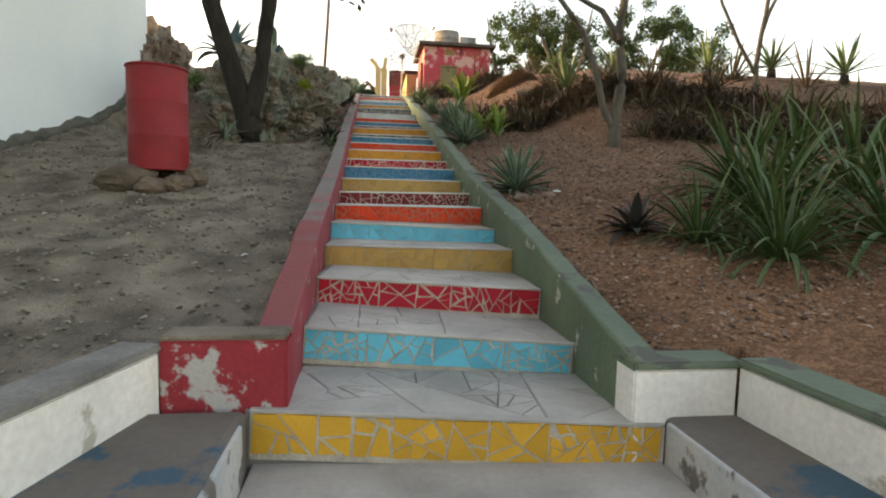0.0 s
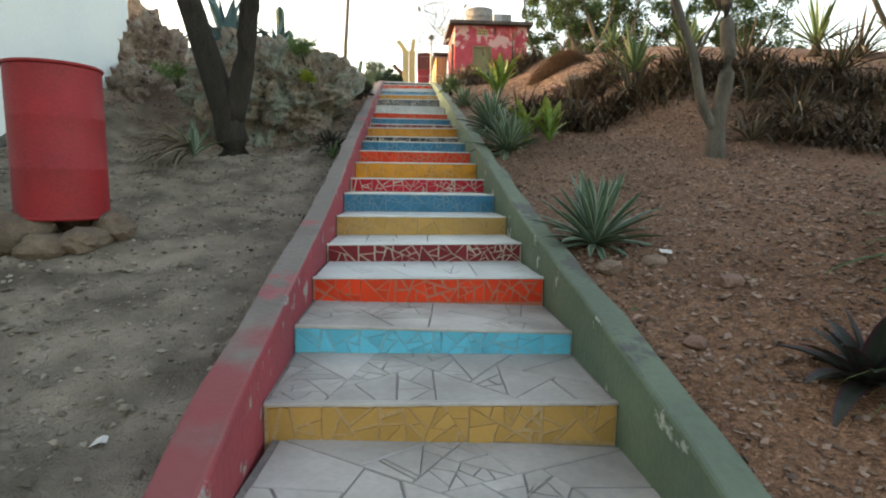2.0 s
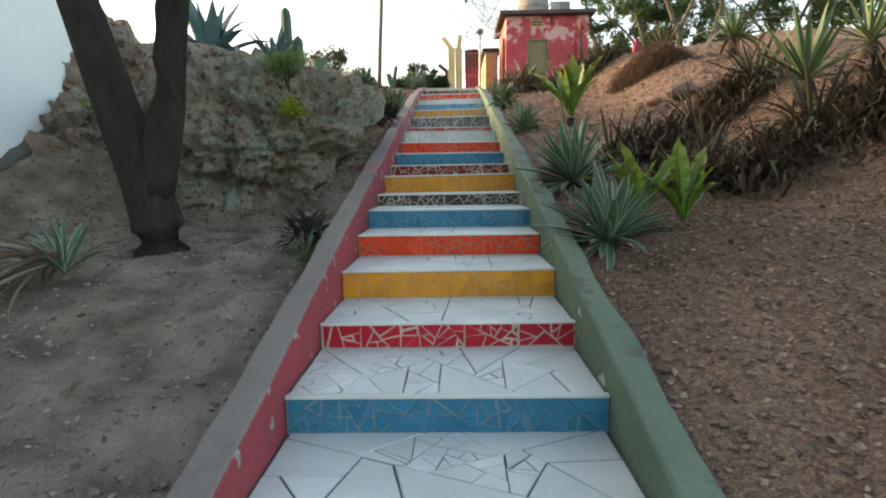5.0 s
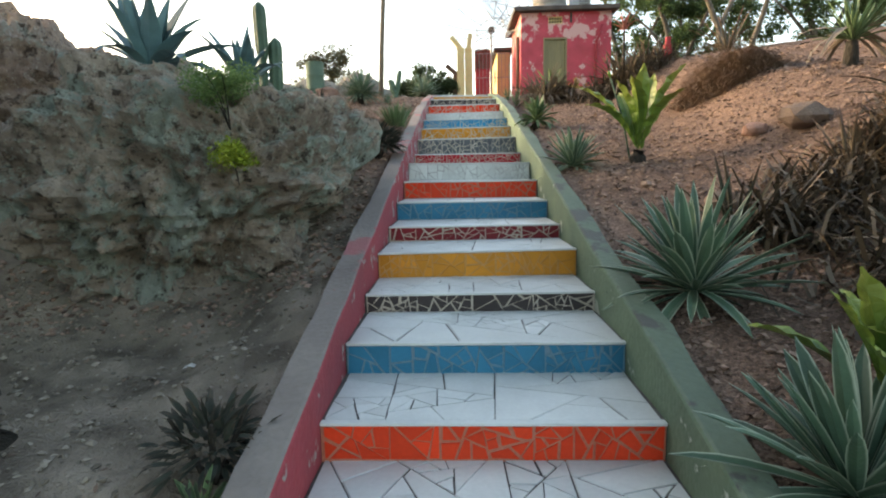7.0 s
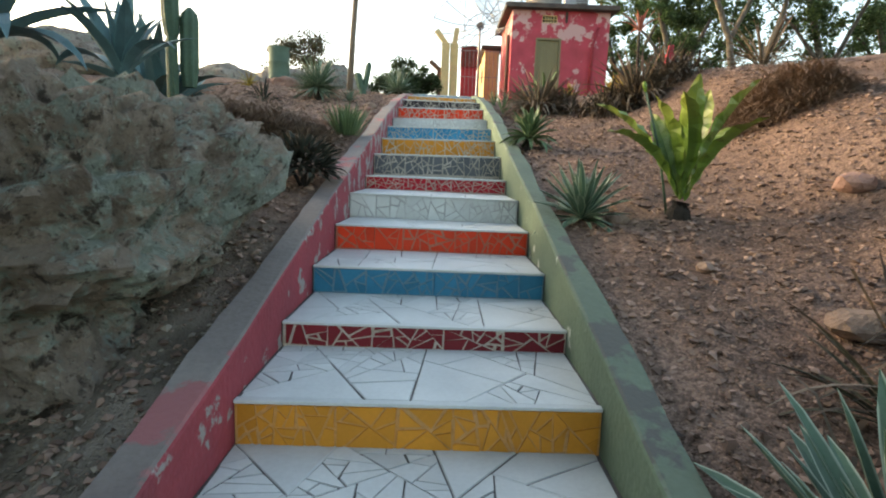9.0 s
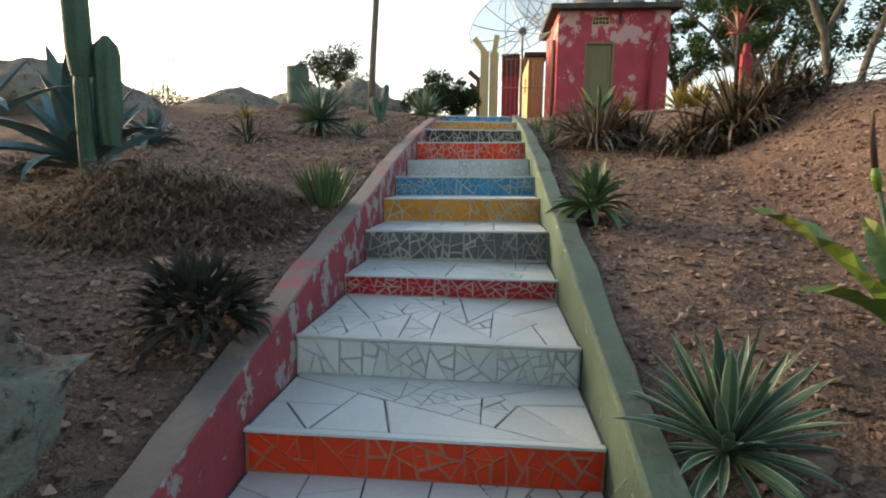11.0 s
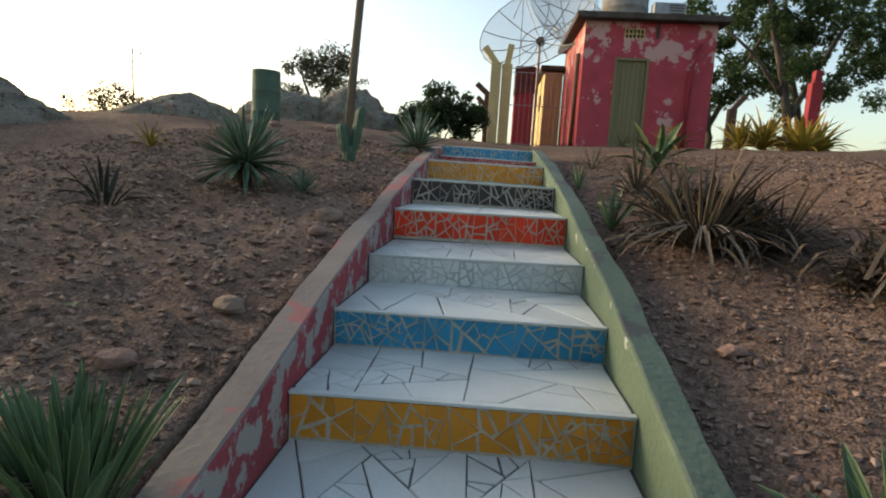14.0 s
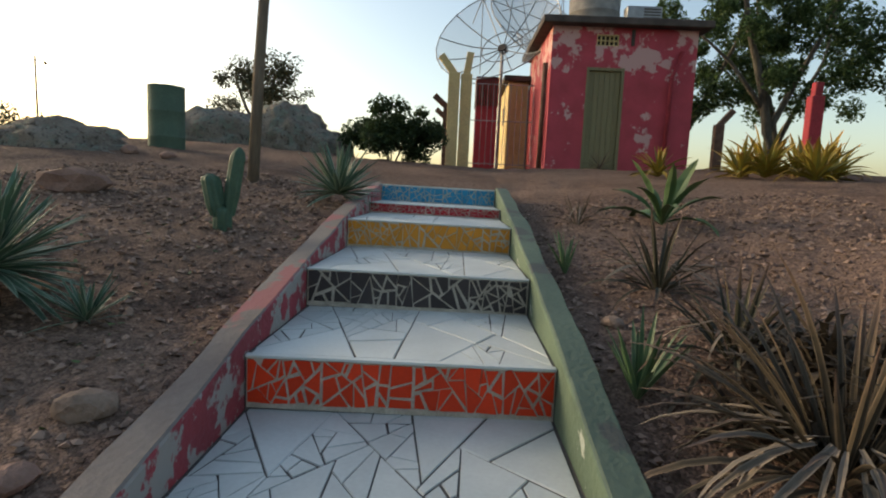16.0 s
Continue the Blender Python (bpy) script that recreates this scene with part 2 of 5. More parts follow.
GROUT_TINT = {k: material(k + "_smeared_grout", [0.55 * v + 0.45 * g for v, g in zip(c, (0.36, 0.32, 0.26))], [0.75 * v + 0.25 * g for v, g in zip(c, (0.30, 0.26, 0.21))], 0.85, 9, 80, 0.3) for k, c in (
    ("tan", (0.46, 0.26, 0.08)), ("teal", (0.014, 0.175, 0.29)), ("ochre", (0.62, 0.25, 0.03)), ("cyan", (0.05, 0.46, 0.60)), ("orange", (0.50, 0.09, 0.04)))}
WALL_RED = peeling("red_wall_paint", (0.36, 0.055, 0.068), (0.30, 0.27, 0.25), 6.5, 0.60, second=(0.22, 0.045, 0.055), band=("Y", 7.5, 13.0, 0.10))
WALL_GREEN = peeling("green_wall_paint", (0.14, 0.195, 0.125), (0.40, 0.43, 0.36), 5, 0.62, second=(0.085, 0.125, 0.085))
CAP_RED = peeling("worn_red_cap", (0.22, 0.195, 0.175), (0.30, 0.115, 0.115), 2.4, 0.56, second=(0.15, 0.125, 0.115))


def painted_foot(m, colour, y0, y1):
    """Fresher paint over the lowest stretch of the cap, worn through unevenly."""
    t = m.node_tree
    b = t.nodes["Principled BSDF"]
    old = b.inputs["Base Color"].links[0].from_socket
    geo = t.nodes.new("ShaderNodeNewGeometry")
    sep = t.nodes.new("ShaderNodeSeparateXYZ")
    t.links.new(geo.outputs["Position"], sep.inputs[0])
    n = t.nodes.new("ShaderNodeTexNoise")
    n.inputs["Scale"].default_value, n.inputs["Detail"].default_value = 3.5, 9
    t.links.new(geo.outputs["Position"], n.inputs["Vector"])
    along = t.nodes.new("ShaderNodeMath")
    along.operation = "MULTIPLY_ADD"
    along.inputs[1].default_value = 3.0
    t.links.new(n.outputs["Fac"], along.inputs[0])
    t.links.new(sep.outputs["Y"], along.inputs[2])
    r = t.nodes.new("ShaderNodeMapRange")
    r.inputs["From Min"].default_value, r.inputs["From Max"].default_value, r.inputs["To Max"].default_value = y1 + 1.5, y0 + 1.5, 0.9
    t.links.new(along.outputs[0], r.inputs["Value"])
    mx = t.nodes.new("ShaderNodeMix")
    mx.data_type = "RGBA"
    t.links.new(r.outputs["Result"], mx.inputs[0])
    t.links.new(old, mx.inputs[6])
    mx.inputs[7].default_value = (*colour, 1)
    t.links.new(mx.outputs[2], b.inputs["Base Color"])


painted_foot(CAP_RED, (0.27, 0.06, 0.065), 2.1, 2.9)
CAP_GREEN = peeling("worn_green_cap", (0.145, 0.19, 0.135), (0.095, 0.10, 0.088), 3.0, 0.55, second=(0.095, 0.13, 0.098))
PLASTER = peeling("stained_white_plaster", (0.82, 0.79, 0.74), (0.42, 0.38, 0.32), 2.2, 0.59)
LEDGE = peeling("worn_blue_concrete", (0.17, 0.145, 0.125), (0.04, 0.095, 0.13), 2.2, 0.54)
LEDGEFACE = peeling("flaking_white_blue_paint", (0.55, 0.52, 0.48), (0.16, 0.14, 0.125), 4.0, 0.50, second=(0.30, 0.36, 0.40))
FOOTING = material("dark_rough_concrete", (0.13, 0.125, 0.105), (0.07, 0.068, 0.058), 0.95, 5, 40, 0.8)
END_RED = peeling("flaked_red_paint", (0.36, 0.035, 0.045), (0.42, 0.40, 0.38), 4.5, 0.60)
BLUEWALL = material("pale_blue_plaster", (0.84, 0.90, 0.91), (0.77, 0.86, 0.88), 0.9, 0.8, 30, 0.06, grainy=0.06)
HOUSE = peeling("weathered_red_plaster", (0.46, 0.065, 0.088), (0.50, 0.30, 0.28), 2.6, 0.60, second=(0.33, 0.05, 0.065), band=("Z", 7.2, 7.7, 0.13))
ROOF = material("dark_mossy_slab", (0.05, 0.042, 0.038), (0.10, 0.08, 0.07), 0.95, 4, 50, 0.5)
DOORMAT = material("khaki_door_paint", (0.20, 0.175, 0.09), (0.16, 0.14, 0.075), 0.6, 3, 40, 0.08, stretch=(6, 6, 0.4))
YELLOW = material("cream_yellow_paint", (0.60, 0.47, 0.22), (0.48, 0.37, 0.19), 0.85, 3, 40, 0.2)
REDPAINT = material("faded_red_paint", (0.36, 0.04, 0.055), (0.26, 0.035, 0.045), 0.8, 4, 40, 0.2)
RUST = material("rusty_iron", (0.15, 0.10, 0.075), (0.09, 0.05, 0.035), 0.8, 9, 80, 0.3, metal=0.3)
METAL = material("grey_metal", (0.30, 0.31, 0.32), (0.2, 0.2, 0.21), 0.5, 6, 60, 0.1, metal=0.7)
DRUM = material("red_drum_paint", (0.30, 0.016, 0.02), (0.22, 0.014, 0.018), 0.55, 4, 60, 0.12)
BARREL = material("green_barrel_paint", (0.075, 0.12, 0.085), (0.055, 0.09, 0.065), 0.8, 5, 60, 0.15)


def rock_material(name, base, dark, lichen, edge):
    """Weathered limestone: brown and grey, crusted with lichen in ragged patches, pitted, with pit shade painted into
    the colour.
    """
    m = material(name, base, dark, 0.95, 2.4, 30, 0, gloss=0.1, detail=12, grainy=0.3)
    t = m.node_tree
    b = t.nodes["Principled BSDF"]
    last = b.inputs["Base Color"].links[0].from_socket
    geo = t.nodes.new("ShaderNodeNewGeometry")

    def noise_node(scale, detail, rough):
        n = t.nodes.new("ShaderNodeTexNoise")
        n.inputs["Scale"].default_value, n.inputs["Detail"].default_value, n.inputs["Roughness"].default_value = scale, detail, rough
        t.links.new(geo.outputs["Position"], n.inputs["Vector"])
        return n

    # the last two layers paint the shade of pits and crevices as dark spots
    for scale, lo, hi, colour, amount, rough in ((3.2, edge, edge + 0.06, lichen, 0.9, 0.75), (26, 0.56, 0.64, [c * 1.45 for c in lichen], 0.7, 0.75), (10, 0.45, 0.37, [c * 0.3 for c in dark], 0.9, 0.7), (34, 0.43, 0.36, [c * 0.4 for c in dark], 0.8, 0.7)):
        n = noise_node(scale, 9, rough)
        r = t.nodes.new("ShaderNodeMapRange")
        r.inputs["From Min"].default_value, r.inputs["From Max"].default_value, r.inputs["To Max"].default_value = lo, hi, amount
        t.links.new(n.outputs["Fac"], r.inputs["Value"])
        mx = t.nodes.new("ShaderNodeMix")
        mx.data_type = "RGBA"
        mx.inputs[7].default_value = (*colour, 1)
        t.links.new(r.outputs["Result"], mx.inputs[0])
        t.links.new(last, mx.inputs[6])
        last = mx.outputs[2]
    t.links.new(last, b.inputs["Base Color"])
    n = noise_node(13, 9, 0.68)
    bp = t.nodes.new("ShaderNodeBump")
    bp.inputs["Strength"].default_value, bp.inputs["Distance"].default_value = 1.0, 0.11
    t.links.new(n.outputs["Fac"], bp.inputs["Height"])
    t.links.new(bp.outputs["Normal"], b.inputs["Normal"])
    return m


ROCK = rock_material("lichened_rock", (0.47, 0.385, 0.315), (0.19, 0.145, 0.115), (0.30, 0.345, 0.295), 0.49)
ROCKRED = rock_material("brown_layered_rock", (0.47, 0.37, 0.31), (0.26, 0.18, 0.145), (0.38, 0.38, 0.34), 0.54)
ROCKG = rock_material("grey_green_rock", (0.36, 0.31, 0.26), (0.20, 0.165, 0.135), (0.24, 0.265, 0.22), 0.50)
STONE = material("pale_stone", (0.29, 0.205, 0.155), (0.18, 0.125, 0.095), 0.95, 7, 60, 0.6, vary=0.3)
STONEPINK = material("pink_stone", (0.33, 0.20, 0.155), (0.22, 0.13, 0.10), 0.95, 7, 60, 0.6, vary=0.3)
STONEBROWN = material("dark_brown_stone", (0.20, 0.145, 0.105), (0.09, 0.068, 0.052), 0.95, 7, 60, 0.6, vary=0.3)
BARK = material("dark_bark", (0.040, 0.034, 0.027), (0.016, 0.014, 0.011), 0.95, 14, 70, 1.0, stretch=(1, 1, 0.25))
BARKGREY = material("grey_bark", (0.125, 0.115, 0.095), (0.055, 0.048, 0.038), 0.95, 12, 70, 0.7, stretch=(1, 1, 0.3))
WOOD = material("weathered_wood", (0.17, 0.135, 0.10), (0.10, 0.08, 0.06), 0.9, 8, 60, 0.5, stretch=(1, 1, 0.15))
STRAW = foliage_material("dry_straw", (0.09, 0.06, 0.043), (0.345, 0.24, 0.165))
LITTER = foliage_material("dry_leaf_litter", (0.05, 0.031, 0.022), (0.27, 0.185, 0.135))
CLOD = foliage_material("grey_clods", (0.10, 0.085, 0.068), (0.30, 0.26, 0.21), 0.9)
GRAVEL = foliage_material("loose_gravel", (0.085, 0.055, 0.042), (0.36, 0.245, 0.19), 0.9)
AGAVE = leaf_material("variegated_leaf", (0.07, 0.135, 0.085), (0.33, 0.39, 0.30), None, 0.14)
AGAVE2 = leaf_material("green_yellow_edged_leaf", (0.075, 0.135, 0.06), (0.20, 0.27, 0.13), None, 0.12)
BLUEAG = leaf_material("blue_grey_leaf", (0.085, 0.175, 0.19), (0.095, 0.20, 0.21), None, 0.1)
DEADLEAF = leaf_material("dead_grey_leaf", (0.20, 0.165, 0.13), (0.26, 0.21, 0.165), None, 0.2, 0.9)
DRYLEAF = leaf_material("dry_brown_leaf", (0.075, 0.058, 0.038), (0.15, 0.112, 0.075), (0.16, 0.10, 0.075), 0.2, 0.85)
OLIVELEAF = leaf_material("olive_brown_leaf", (0.042, 0.042, 0.025), (0.085, 0.068, 0.042), (0.12, 0.07, 0.05), 0.2, 0.75)
GREENLEAF = leaf_material("long_green_leaf", (0.045, 0.095, 0.032), (0.06, 0.12, 0.04), (0.10, 0.13, 0.05), 0.2)
BROADLEAF = leaf_material("broad_yellow_green_leaf", (0.085, 0.16, 0.025), (0.12, 0.20, 0.03), (0.19, 0.22, 0.04), 0.2, 0.4)
REDLEAF = leaf_material("red_spike_leaf", (0.30, 0.10, 0.075), (0.34, 0.15, 0.12), (0.36, 0.09, 0.06), 0.2)
THATCH = foliage_material("dark_dry_leaves", (0.028, 0.022, 0.016), (0.13, 0.098, 0.068))
YELLEAF = leaf_material("yellow_leaf", (0.27, 0.22, 0.035), (0.26, 0.17, 0.025), (0.32, 0.17, 0.03), 0.2)
PURPLE = leaf_material("dark_purple_leaf", (0.03, 0.04, 0.03), (0.05, 0.02, 0.03), None, 0.2)
DARKBUSH = leaf_material("dark_bush_leaf", (0.03, 0.038, 0.028), (0.045, 0.042, 0.032), (0.075, 0.05, 0.035), 0.2, 0.85)
CACTUS = material("cactus_skin", (0.06, 0.115, 0.075), (0.04, 0.08, 0.052), 0.6, 6, 60, 0.2)
CROWN = foliage_material("dark_crown_leaves", (0.022, 0.042, 0.02), (0.055, 0.085, 0.035), thin=0.4)
CROWNM = foliage_material("green_crown_leaves", (0.028, 0.055, 0.024), (0.085, 0.14, 0.055), thin=0.45)
CROWNL = foliage_material("light_crown_leaves", (0.09, 0.17, 0.06), (0.20, 0.30, 0.11), thin=0.5)
CROWNB = foliage_material("brownish_bush_leaves", (0.03, 0.04, 0.02), (0.085, 0.08, 0.04))
WEED = foliage_material("bright_weed_leaves", (0.13, 0.21, 0.025), (0.32, 0.36, 0.04))


# ---- mesh helpers ----
def from_lists(name, verts, faces, mat, smooth=False, uvs=None):
    me = bpy.data.meshes.new(name)
    me.from_pydata(verts, [], faces)
    me.materials.append(mat)
    if smooth:
        me.polygons.foreach_set("use_smooth", [True] * len(me.polygons))
    if uvs is not None:
        layer = me.uv_layers.new(name="UVMap")
        idx = [0] * len(me.loops)
        me.loops.foreach_get("vertex_index", idx)
        layer.data.foreach_set("uv", [c for i in idx for c in uvs[i]])
    me.update()
    return me


def from_bm(name, bm, mat, smooth=False):
    me = bpy.data.meshes.new(name)
    bmesh.ops.recalc_face_normals(bm, faces=bm.faces)
    bm.to_mesh(me)
    bm.free()
    me.materials.append(mat)
    if smooth:
        me.polygons.foreach_set("use_smooth", [True] * len(me.polygons))
    return me


def child(name, me, parent, m=None, label="", mat=None):
    ob = new(name, me)
    ob.parent = parent
    if m is not None:
        ob.matrix_basis = m
    if mat is not None:
        ob.material_slots[0].link = "OBJECT"
        ob.material_slots[0].material = mat
    if label:
        ob["label"] = label
    return ob


def part(name, bm, mat, parent, label="", smooth=False):
    return child(name, from_bm(name, bm, mat, smooth), parent, None, label)


def empty(name, m):
    ob = new(name)
    ob.empty_display_size = 0.1
    ob.matrix_world = m
    return ob


def add_box(bm, x0, x1, y0, y1, z0, z1, bevel=0.0):
    made = bmesh.ops.create_cube(bm, size=1.0)["verts"]
    for v in made:
        v.co = Vector((x0 + (v.co.x + 0.5) * (x1 - x0), y0 + (v.co.y + 0.5) * (y1 - y0), z0 + (v.co.z + 0.5) * (z1 - z0)))
    if bevel:
        edges = list({e for v in made for e in v.link_edges})
        bmesh.ops.bevel(bm, geom=edges, offset=bevel, segments=2, affect="EDGES", profile=0.5)
    return bm


def box(x0, x1, y0, y1, z0, z1, bevel=0.01):
    return add_box(bmesh.new(), x0, x1, y0, y1, z0, z1, bevel)


def tube(points, radii, sides=8, cap=True):
    """A tapered tube along points."""
    verts, faces = [], []
    pts = [Vector(p) for p in points]
    for i, p in enumerate(pts):
        d = (pts[min(i + 1, len(pts) - 1)] - pts[max(i - 1, 0)]).normalized()
        a = d.orthogonal().normalized() if abs(d.z) < 0.99 else Vector((1, 0, 0))
        if abs(d.z) < 0.99:
            a = Vector((0, 0, 1)).cross(d).normalized()
        b = d.cross(a)
        for k in range(sides):
            w = 2 * math.pi * k / sides
            verts.append(p + (a * math.cos(w) + b * math.sin(w)) * radii[i])
    for i in range(len(pts) - 1):
        for k in range(sides):
            k2 = (k + 1) % sides
            faces.append((i * sides + k, i * sides + k2, (i + 1) * sides + k2, (i + 1) * sides + k))
    if cap:
        faces.append(tuple(range(sides))[::-1])
        faces.append(tuple((len(pts) - 1) * sides + k for k in range(sides)))
    return verts, faces


# ---- the slope ----
WALL_TOP = [(-6, -1.1), (0.0, 0.5), (0.83, 0.72), (2.4, 1.12), (4.06, 1.47), (5.0, 1.70), (7.2, 2.29), (8.0, 2.48), (10.2, 3.05), (11.1, 3.27), (13.3, 3.80), (14.4, 4.0), (14.9, 4.12), (15.7, 4.27), (17.0, 4.50), (18.75, 4.74), (21, 5.03), (24, 5.26), (30, 5.3), (45, 4.5), (200, -8)]


def wall_top(y):
    return float(np.interp(y, [p[0] for p in WALL_TOP], [p[1] for p in WALL_TOP]))


def ease(a, b, v):
    v = min(1, max(0, (v - a) / (b - a)))
    return v * v * (3 - 2 * v)


def ground_z(x, y):
    z = wall_top(y) - 0.055
    if x < 0:
        up = ease(7.5, 10, y)
        d = -x - 0.8
        z += -0.13 * (1 - up) + up * 0.06 * max(0, min(d, 4)) - 0.02
        z -= 0.10 * max(0, d - 6) * ease(0, 12, y)
    else:
        d = x - 0.8
        z += -0.07 + 0.13 * max(0, min(d, 5))
        z += 0.45 * ease(1.9, 3.2, x) * ease(5.6, 7.0, y) * (1 - ease(13, 17, y))
        z -= 0.13 * max(0, min(d, 5)) * ease(15, 22, y) * 0.7
        z -= 0.07 * max(0, d - 9)
    if x < -0.9:
        z -= 0.34 * ease(0.9, 1.6, -x) * ease(6.3, 8.0, y) * (1 - ease(8.7, 9.7, y)) * (1 - ease(3.6, 4.4, -x))
    if -4.4 < x < -0.85 and y < 8.5:
        z -= 0.085 * max(0.0, noise.noise((x * 3.6, y * 3.6, 11)) - 0.10) + 0.025 * noise.noise((x * 4.5, y * 4.5, 21)) + 0.02 * noise.noise((x * 9, y * 9, 23))
    z += 0.05 * noise.noise((x * 0.7, y * 0.7, 3)) + 0.028 * noise.noise((x * 2.6, y * 2.6, 7)) + 0.024 * noise.noise((x * 6, y * 6, 1)) + 0.011 * noise.noise((x * 13, y * 13, 5))
    return z


def build_ground():
    xs = [-900, -300, -120, -60, -35, -22, -16] + list(np.arange(-12, -5, 0.4)) + list(np.arange(-5, -0.84, 0.07)) + [-0.81, -0.775, -0.74, 0.71, 0.735, 0.77] + list(np.arange(0.80, 5, 0.07)) + list(np.arange(5.2, 12, 0.4)) + [14, 18, 26, 40, 70, 140, 320, 900]
    ys = [-900, -200, -60, -20, -8, -4] + list(np.arange(-2.5, 20, 0.075)) + list(np.arange(20.2, 32, 0.3)) + [35, 40, 48, 60, 80, 120, 200, 400, 900, 2000]
    verts, faces = [], []
    for y in ys:
        for x in xs:
            z = ground_z(x, y)
            if -0.745 < x < 0.72 and y < 18.9:
                z -= 0.75
            if y < 0.86 and -1.2 < x < 1.15:
                z = min(z, 0.0) - 0.6
            verts.append((x, y, z))
    n = len(xs)
    for j in range(len(ys) - 1):
        for i in range(n - 1):
            faces.append((j * n + i, j * n + i + 1, (j + 1) * n + i + 1, (j + 1) * n + i))
    ob = new("ground", from_lists("ground", verts, faces, DIRT, True))
    tagged(ob, "dry reddish-brown dirt slope on both sides of the stairs", "ground", kind="structure")


build_ground()

# ---- stairs ----
# right y, z; left y, z; rise; colour
STEPS = [
    (0.715, 0.418, 0.82, 0.479, 0.165, "yellow"), (1.297, 0.565, 1.312, 0.655, 0.147, "cyan"), (1.814, 0.736, 1.908, 0.788, 0.15, "red"),
    (2.455, 0.897, 2.461, 0.915, 0.15, "tan"), (3.0, 1.0, 3.016, 1.037, 0.12, "cyan"), (3.52, 1.158, 3.525, 1.16, 0.14, "orange"),
    (4.095, 1.28, 4.093, 1.27, 0.12, "maroon"), (4.628, 1.412, 4.629, 1.413, 0.14, "tan"), (5.162, 1.558, 5.163, 1.563, 0.148, "teal"),
    (5.751, 1.684, 5.751, 1.685, 0.124, "red"), (6.302, 1.846, 6.303, 1.846, 0.16, "ochre"), (6.873, 1.987, 6.878, 1.993, 0.142, "orange"),
    (7.368, 2.125, 7.371, 2.131, 0.16, "teal"), (7.927, 2.229, 7.923, 2.228, 0.125, "black"), (8.409, 2.394, 8.407, 2.383, 0.165, "ochre"),
    (8.974, 2.492, 8.975, 2.492, 0.105, "maroon"), (9.545, 2.634, 9.546, 2.638, 0.143, "teal"), (10.163, 2.789, 10.166, 2.797, 0.156, "orange"),
    (10.689, 2.958, 10.701, 2.974, 0.173, "white"), (11.521, 3.084, 11.533, 3.089, 0.115, "red"), (12.098, 3.304, 12.095, 3.293, 0.195, "grey"),
    (12.778, 3.492, 12.770, 3.478, 0.18, "ochre"), (13.335, 3.658, 13.336, 3.648, 0.166, "blue"), (14.046, 3.827, 14.048, 3.807, 0.165, "white"),
    (14.858, 4.041, 14.863, 4.035, 0.20, "orange"), (15.764, 4.242, 15.765, 4.253, 0.195, "black"), (16.891, 4.447, 16.892, 4.462, 0.195, "ochre"),
    (17.95, 4.54, 17.95, 4.56, 0.085, "red"), (18.75, 4.715, 18.75, 4.73, 0.17, "blue"),
]
HALF = 0.615
COLOURNAMES = {"teal": "dark blue", "tan": "tan", "ochre": "ochre-yellow", "cyan": "sky-blue"}


def clip(poly, cx, cy, nx, ny):
    """The part of a polygon on the inner side of a line."""
    out = []
    for p, q in zip(poly, poly[1:] + poly[:1]):
        dp, dq = (p[0] - cx) * nx + (p[1] - cy) * ny, (q[0] - cx) * nx + (q[1] - cy) * ny
        if dp <= 0:
            out.append(p)
        if (dp <= 0) != (dq <= 0):
            k = dp / (dp - dq)
            out.append((p[0] + (q[0] - p[0]) * k, p[1] + (q[1] - p[1]) * k))
    return out


def area_of(poly):
    return 0.5 * sum(a[0] * b[1] - b[0] * a[1] for a, b in zip(poly, poly[1:] + poly[:1]))


def broken(poly, rng, least, most):
    """Snaps a tile along straight cracks, again and again, into uneven shards."""
    todo, done = [poly], []
    while todo:
        p = todo.pop()
        if area_of(p) < rng.uniform(least, most):
            done.append(p)
            continue
        a, b = max(((c, e) for i, c in enumerate(p) for e in p[i + 1:]), key=lambda e: math.hypot(e[0][0] - e[1][0], e[0][1] - e[1][1]))
        f = [rng.uniform(0.35, 1) for _ in p]
        cx, cy = sum(c[0] * k for c, k in zip(p, f)) / sum(f), sum(c[1] * k for c, k in zip(p, f)) / sum(f)
        w = math.atan2(b[1] - a[1], b[0] - a[0]) + rng.gauss(0, 0.42)
        halves = [clip(p, cx, cy, k * math.cos(w), k * math.sin(w)) for k in (1, -1)]
        todo += [h for h in halves if len(h) >= 3 and area_of(h) > 1e-5]
    return done


def shards(width, height, seed, tread, most=0.013):
    rng = random.Random(seed)
    done, x = [], 0.0
    if tread:
        for piece in broken([(0, 0), (width, 0), (width, height), (0, height)], rng, 0.03, 0.12):
            middle = sum(c[1] for c in piece) / len(piece) / height
            done += broken(piece, rng, 0.003, 0.016) if rng.random() < (0.15 if middle < 0.33 else 0.5) else [piece]
        return done
    while x < width - 0.02:
        w = rng.uniform(0.18, 0.42)
        x1 = width if x + w > width - 0.12 else x + w
        done += broken([(x, 0), (x1, 0), (x1, height), (x, height)], rng, most * 0.15, rng.choice((0.45, 0.7, 1.0)) * most)
        x = x1
    return done


